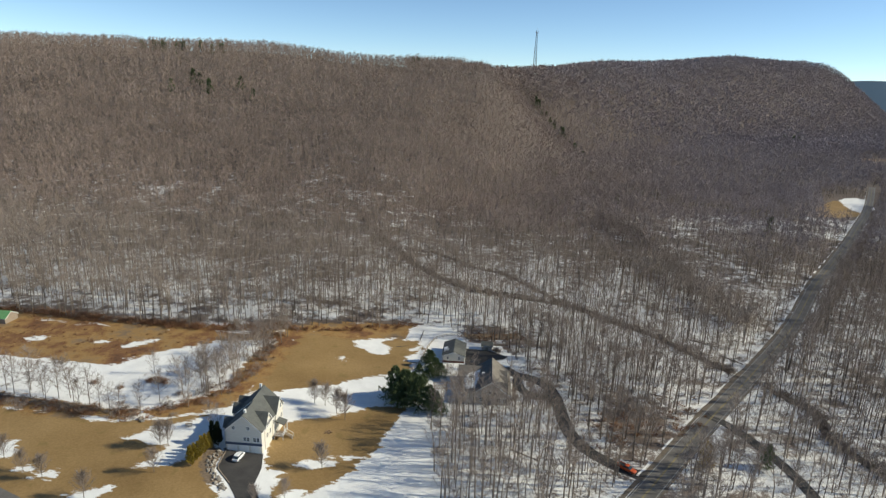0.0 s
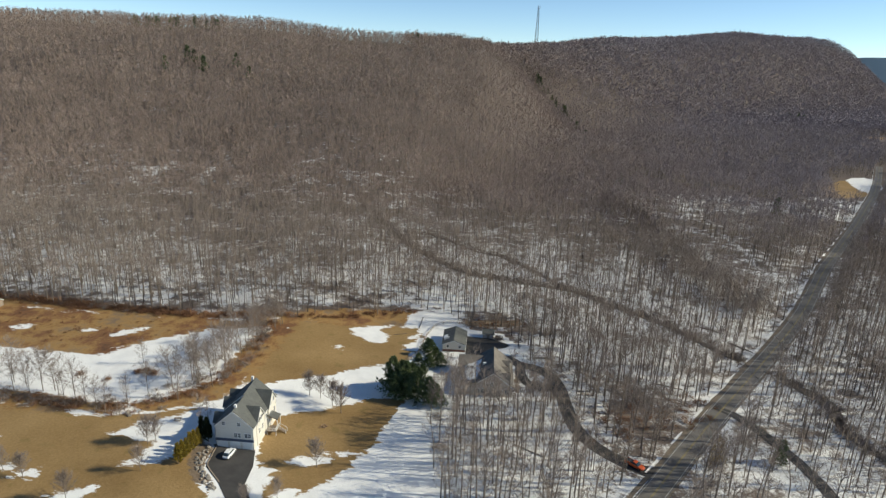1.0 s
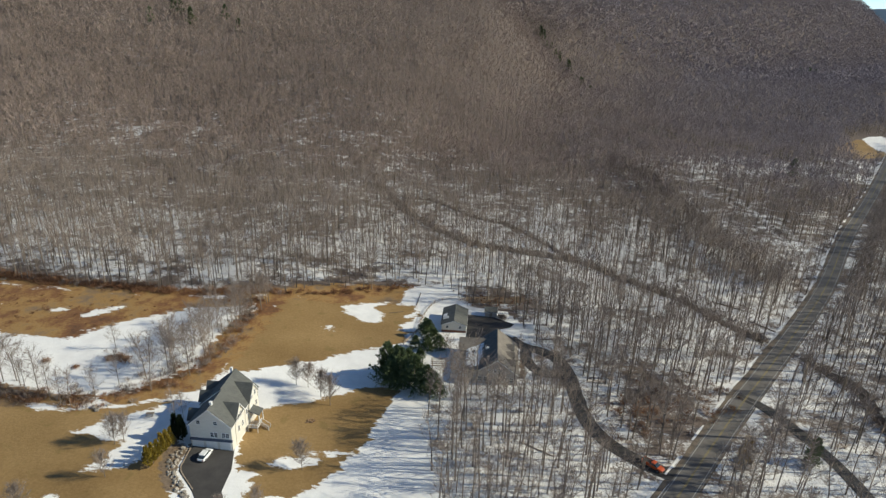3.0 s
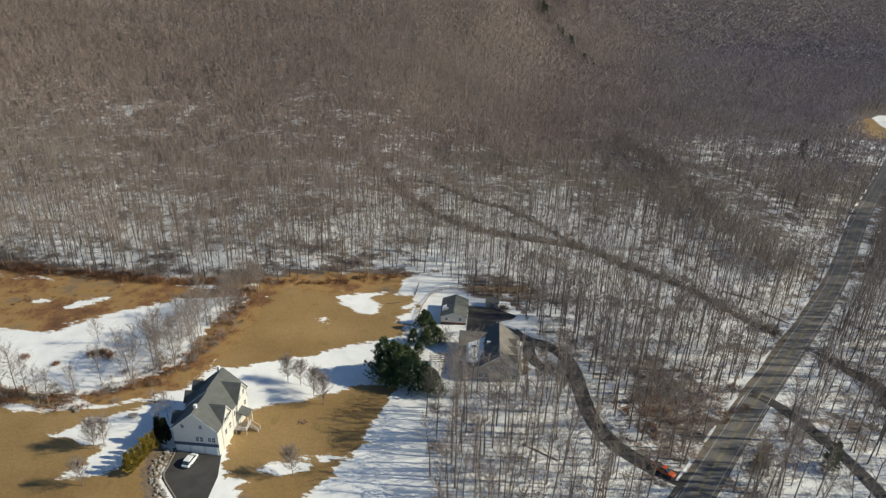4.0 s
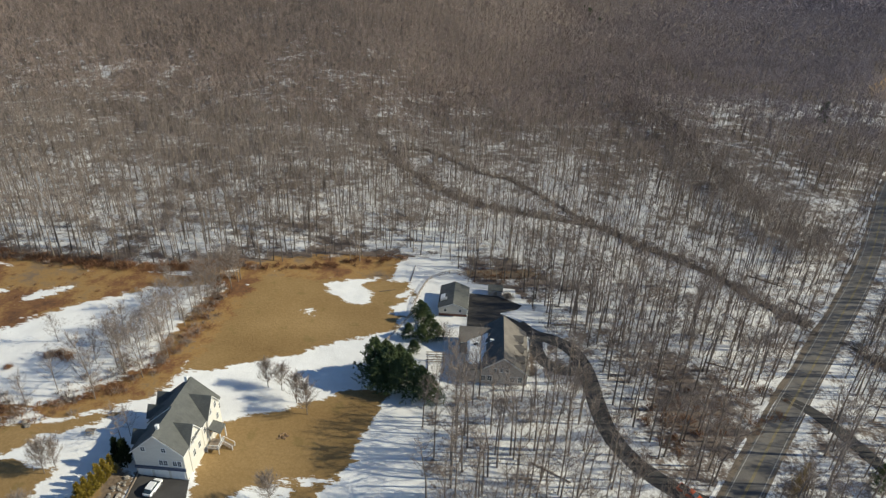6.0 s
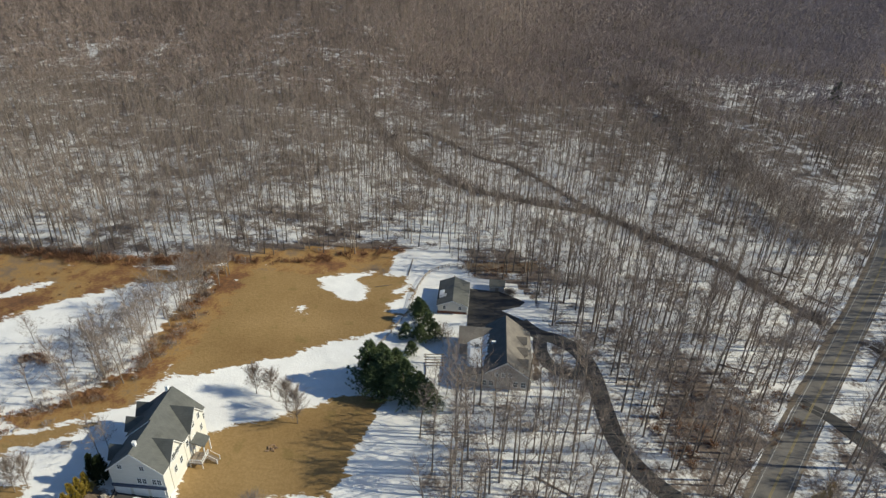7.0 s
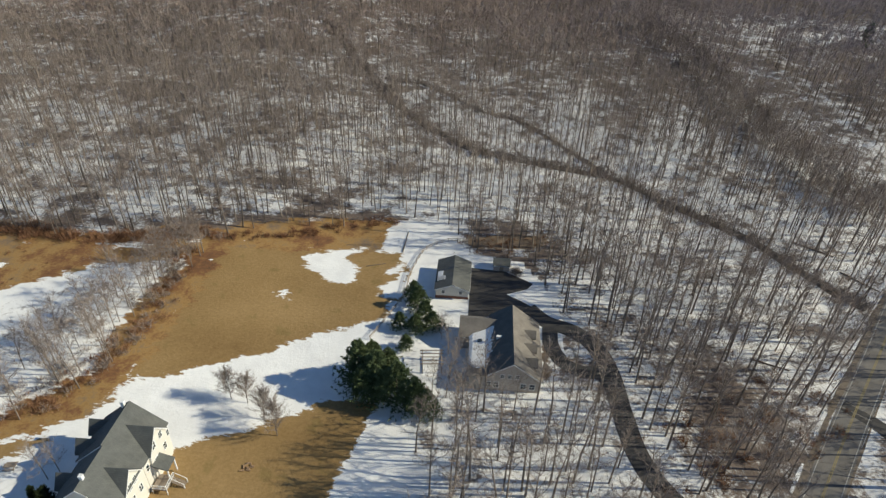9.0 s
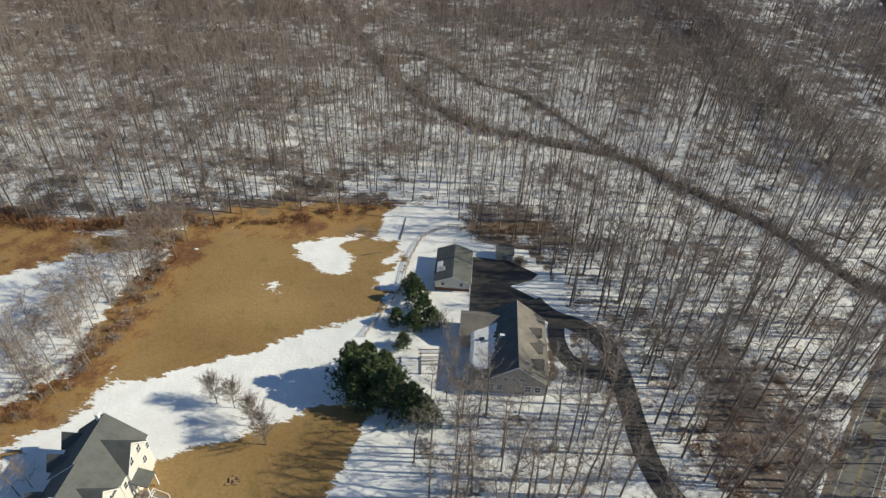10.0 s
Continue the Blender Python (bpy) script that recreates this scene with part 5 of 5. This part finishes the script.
def ribbon_bm(points, width, height):
    bm = bmesh.new()
    c = spline(points, 1.0)
    d = np.gradient(c, axis=0)
    d /= np.linalg.norm(d, axis=1)[:, None]
    rings = []
    for p, q in zip(c, d):
        n = np.array([q[1], -q[0]]) * width / 2
        z = z_at(*p)
        rings.append([(p[0] + n[0], p[1] + n[1], z - 0.1), (p[0] + n[0], p[1] + n[1], z + height), (p[0] - n[0], p[1] - n[1], z + height), (p[0] - n[0], p[1] - n[1], z - 0.1)])
    return loft(rings, bm)


def rail_fence(points, label):
    f = tagged(empty("rail_fence", 0, 0, 0), label, "fence")
    c = spline(points, 2.6)
    for k, p in enumerate(c):
        z = z_at(*p)
        part("post", beam((p[0], p[1], z - 0.3), (p[0], p[1], z + 1.25), 0.09, 6), WOOD, f)
        if k:
            o = c[k - 1]
            for h in (0.45, 0.85, 1.15):
                part("rail", beam((o[0], o[1], z_at(*o) + h), (p[0], p[1], z + h), 0.055, 5), WOOD, f)


def pergola():
    g = z_at(-12, 181.5)
    p = tagged(empty("pergola", -12.2, 181.8, g, 6), "weathered wooden pergola over a snowy patio", "pergola")
    for x in (-2.0, 2.0):
        for y in (-2.0, 2.0):
            part("post", block(x - 0.09, x + 0.09, y - 0.09, y + 0.09, -0.2, 2.5), WOOD, p)
        part("beam", block(x - 0.08, x + 0.08, -2.4, 2.4, 2.5, 2.72), WOOD, p)
    for k in range(5):
        y = -2.0 + k
        part("rafter", block(-2.5, 2.5, y - 0.06, y + 0.06, 2.724, 2.9), WOOD, p)


def picnic_table(x, y, rz):
    t = tagged(empty("picnic_table", x, y, z_at(x, y), rz), "dark weathered picnic table standing in snow", "table")
    for k in range(5):
        part("plank", block(-0.95, 0.95, -0.42 + k * 0.17, -0.27 + k * 0.17, 0.71, 0.75), WOOD, t)
    for s in (-1, 1):
        part("bench", block(-0.95, 0.95, s * 0.75 - 0.13, s * 0.75 + 0.13, 0.42, 0.46), WOOD, t)
        part("brace", block(s * 0.7 - 0.04, s * 0.7 + 0.04, -0.8, 0.8, 0.36, 0.418), WOOD, t)
        for q in (-1, 1):
            part("leg", beam((s * 0.62, q * 0.65, 0), (s * 0.62, q * 0.2, 0.71), 0.05), WOOD, t)


def fallen_log(x, y, rz, length, r):
    o = part("fallen_log", beam((-length / 2, 0, r), (length / 2, 0, r), r, 8, None, r * 0.7), BARK, None)
    o.matrix_basis = pose(x, y, z_at(x, y) - 0.03, 0, 0, rz)
    tagged(o, "bare fallen tree trunk lying on the ground", "log", "fallen logs")


def firewood():
    rng = np.random.default_rng(9)
    for k in range(9):
        x, y = -42.2 + rng.normal(0, 1.0), 153.6 + rng.normal(0, 0.35)
        o = part("firewood_log", beam((-0.4, 0, 0.14), (0.4, 0, 0.14), 0.15, 7), LOG, None)
        o.matrix_basis = pose(x, y, z_at(x, y), 0, 0, rng.uniform(0, 180))
        tagged(o, "cut firewood log lying loose on dormant grass", "log", "firewood logs")


def lattice_tower(x, y, height):
    g = z_at(x, y)
    t = tagged(empty("lattice_tower", x, y, g), "tall steel lattice radio tower on the ridge", "tower")
    n = 11
    for k in range(4):
        a_ = math.radians(45 + 90 * k)
        part("leg", beam((5.5 * math.cos(a_), 5.5 * math.sin(a_), -1), (1.4 * math.cos(a_), 1.4 * math.sin(a_), height - 5), 0.42, 4), STEEL, t)
    for j in range(n):
        z0, z1 = height * 0.93 * j / n, height * 0.93 * (j + 1) / n
        r0, r1 = 5.5 - 4.1 * j / n, 5.5 - 4.1 * (j + 1) / n
        bm = bmesh.new()
        for k in range(4):
            a_, b_ = math.radians(45 + 90 * k), math.radians(135 + 90 * k)
            beam((r0 * math.cos(a_), r0 * math.sin(a_), z0), (r1 * math.cos(b_), r1 * math.sin(b_), z1), 0.2, 3, bm)
            beam((r0 * math.cos(b_), r0 * math.sin(b_), z0), (r1 * math.cos(a_), r1 * math.sin(a_), z1), 0.2, 3, bm)
            beam((r1 * math.cos(a_), r1 * math.sin(a_), z1), (r1 * math.cos(b_), r1 * math.sin(b_), z1), 0.2, 3, bm)
        part("bracing", bm, STEEL, t)
    bm = bmesh.new()
    bmesh.ops.create_cone(bm, cap_ends=True, segments=12, radius1=3.0, radius2=3.0, depth=0.5, matrix=pose(0, 0, height - 5))
    part("platform", bm, STEEL, t)
    for k in range(3):
        a_ = math.radians(120 * k)
        part("antenna", block(2.4 * math.cos(a_) - 0.4, 2.4 * math.cos(a_) + 0.4, 2.4 * math.sin(a_) - 0.4, 2.4 * math.sin(a_) + 0.4, height - 4.7, height - 1.5), STEEL, t)
    part("mast", beam((0, 0, height - 5), (0, 0, height + 3), 0.25, 5), STEEL, t)


stone_edging()
for bx, by, bs in ((-96.0, 149.4, 0.9), (-94.9, 148.4, 0.7), (-93.2, 150.6, 0.5)):
    bm = bmesh.new()
    bmesh.ops.create_icosphere(bm, subdivisions=2, radius=bs)
    for v in bm.verts:
        v.co *= 0.85 + 0.3 * noise.noise(v.co * 1.7 + Vector((bx, by, 0)))
        v.co.z *= 0.7
    o = part("boulder", bm, STONE, None)
    o.matrix_basis = pose(bx, by, z_at(bx, by) + bs * 0.3)
    tagged(o, "pale fieldstone boulder at the edge of the lawn", "boulder", "lawn boulders")
rail_fence([(-19.0, 221), (-20.6, 213), (-21.0, 205), (-23.4, 197.3), (-26.6, 188.5)], "weathered split rail fence between lawn and yard")
rail_fence([(-19.0, 221), (-17.5, 225), (-12, 229.5), (-7, 229.6)], "weathered split rail fence behind the garage")
pergola()
picnic_table(-81.0, 148.2, 10)
firewood()
for lx, ly, lr, ll, lrad in ((-23.6, 228, 88, 10, 0.16), (-30, 216.5, 20, 5, 0.12), (89.7, 238, -35, 11, 0.25), (96, 224, -50, 10, 0.22), (21, 204, 5, 3.5, 0.3), (14, 150, -30, 9, 0.2), (52, 224, 30, 9, 0.2), (61, 190, -20, 8, 0.2)):
    fallen_log(lx, ly, lr, ll, lrad)
lattice_tower(79, 1297, 86)
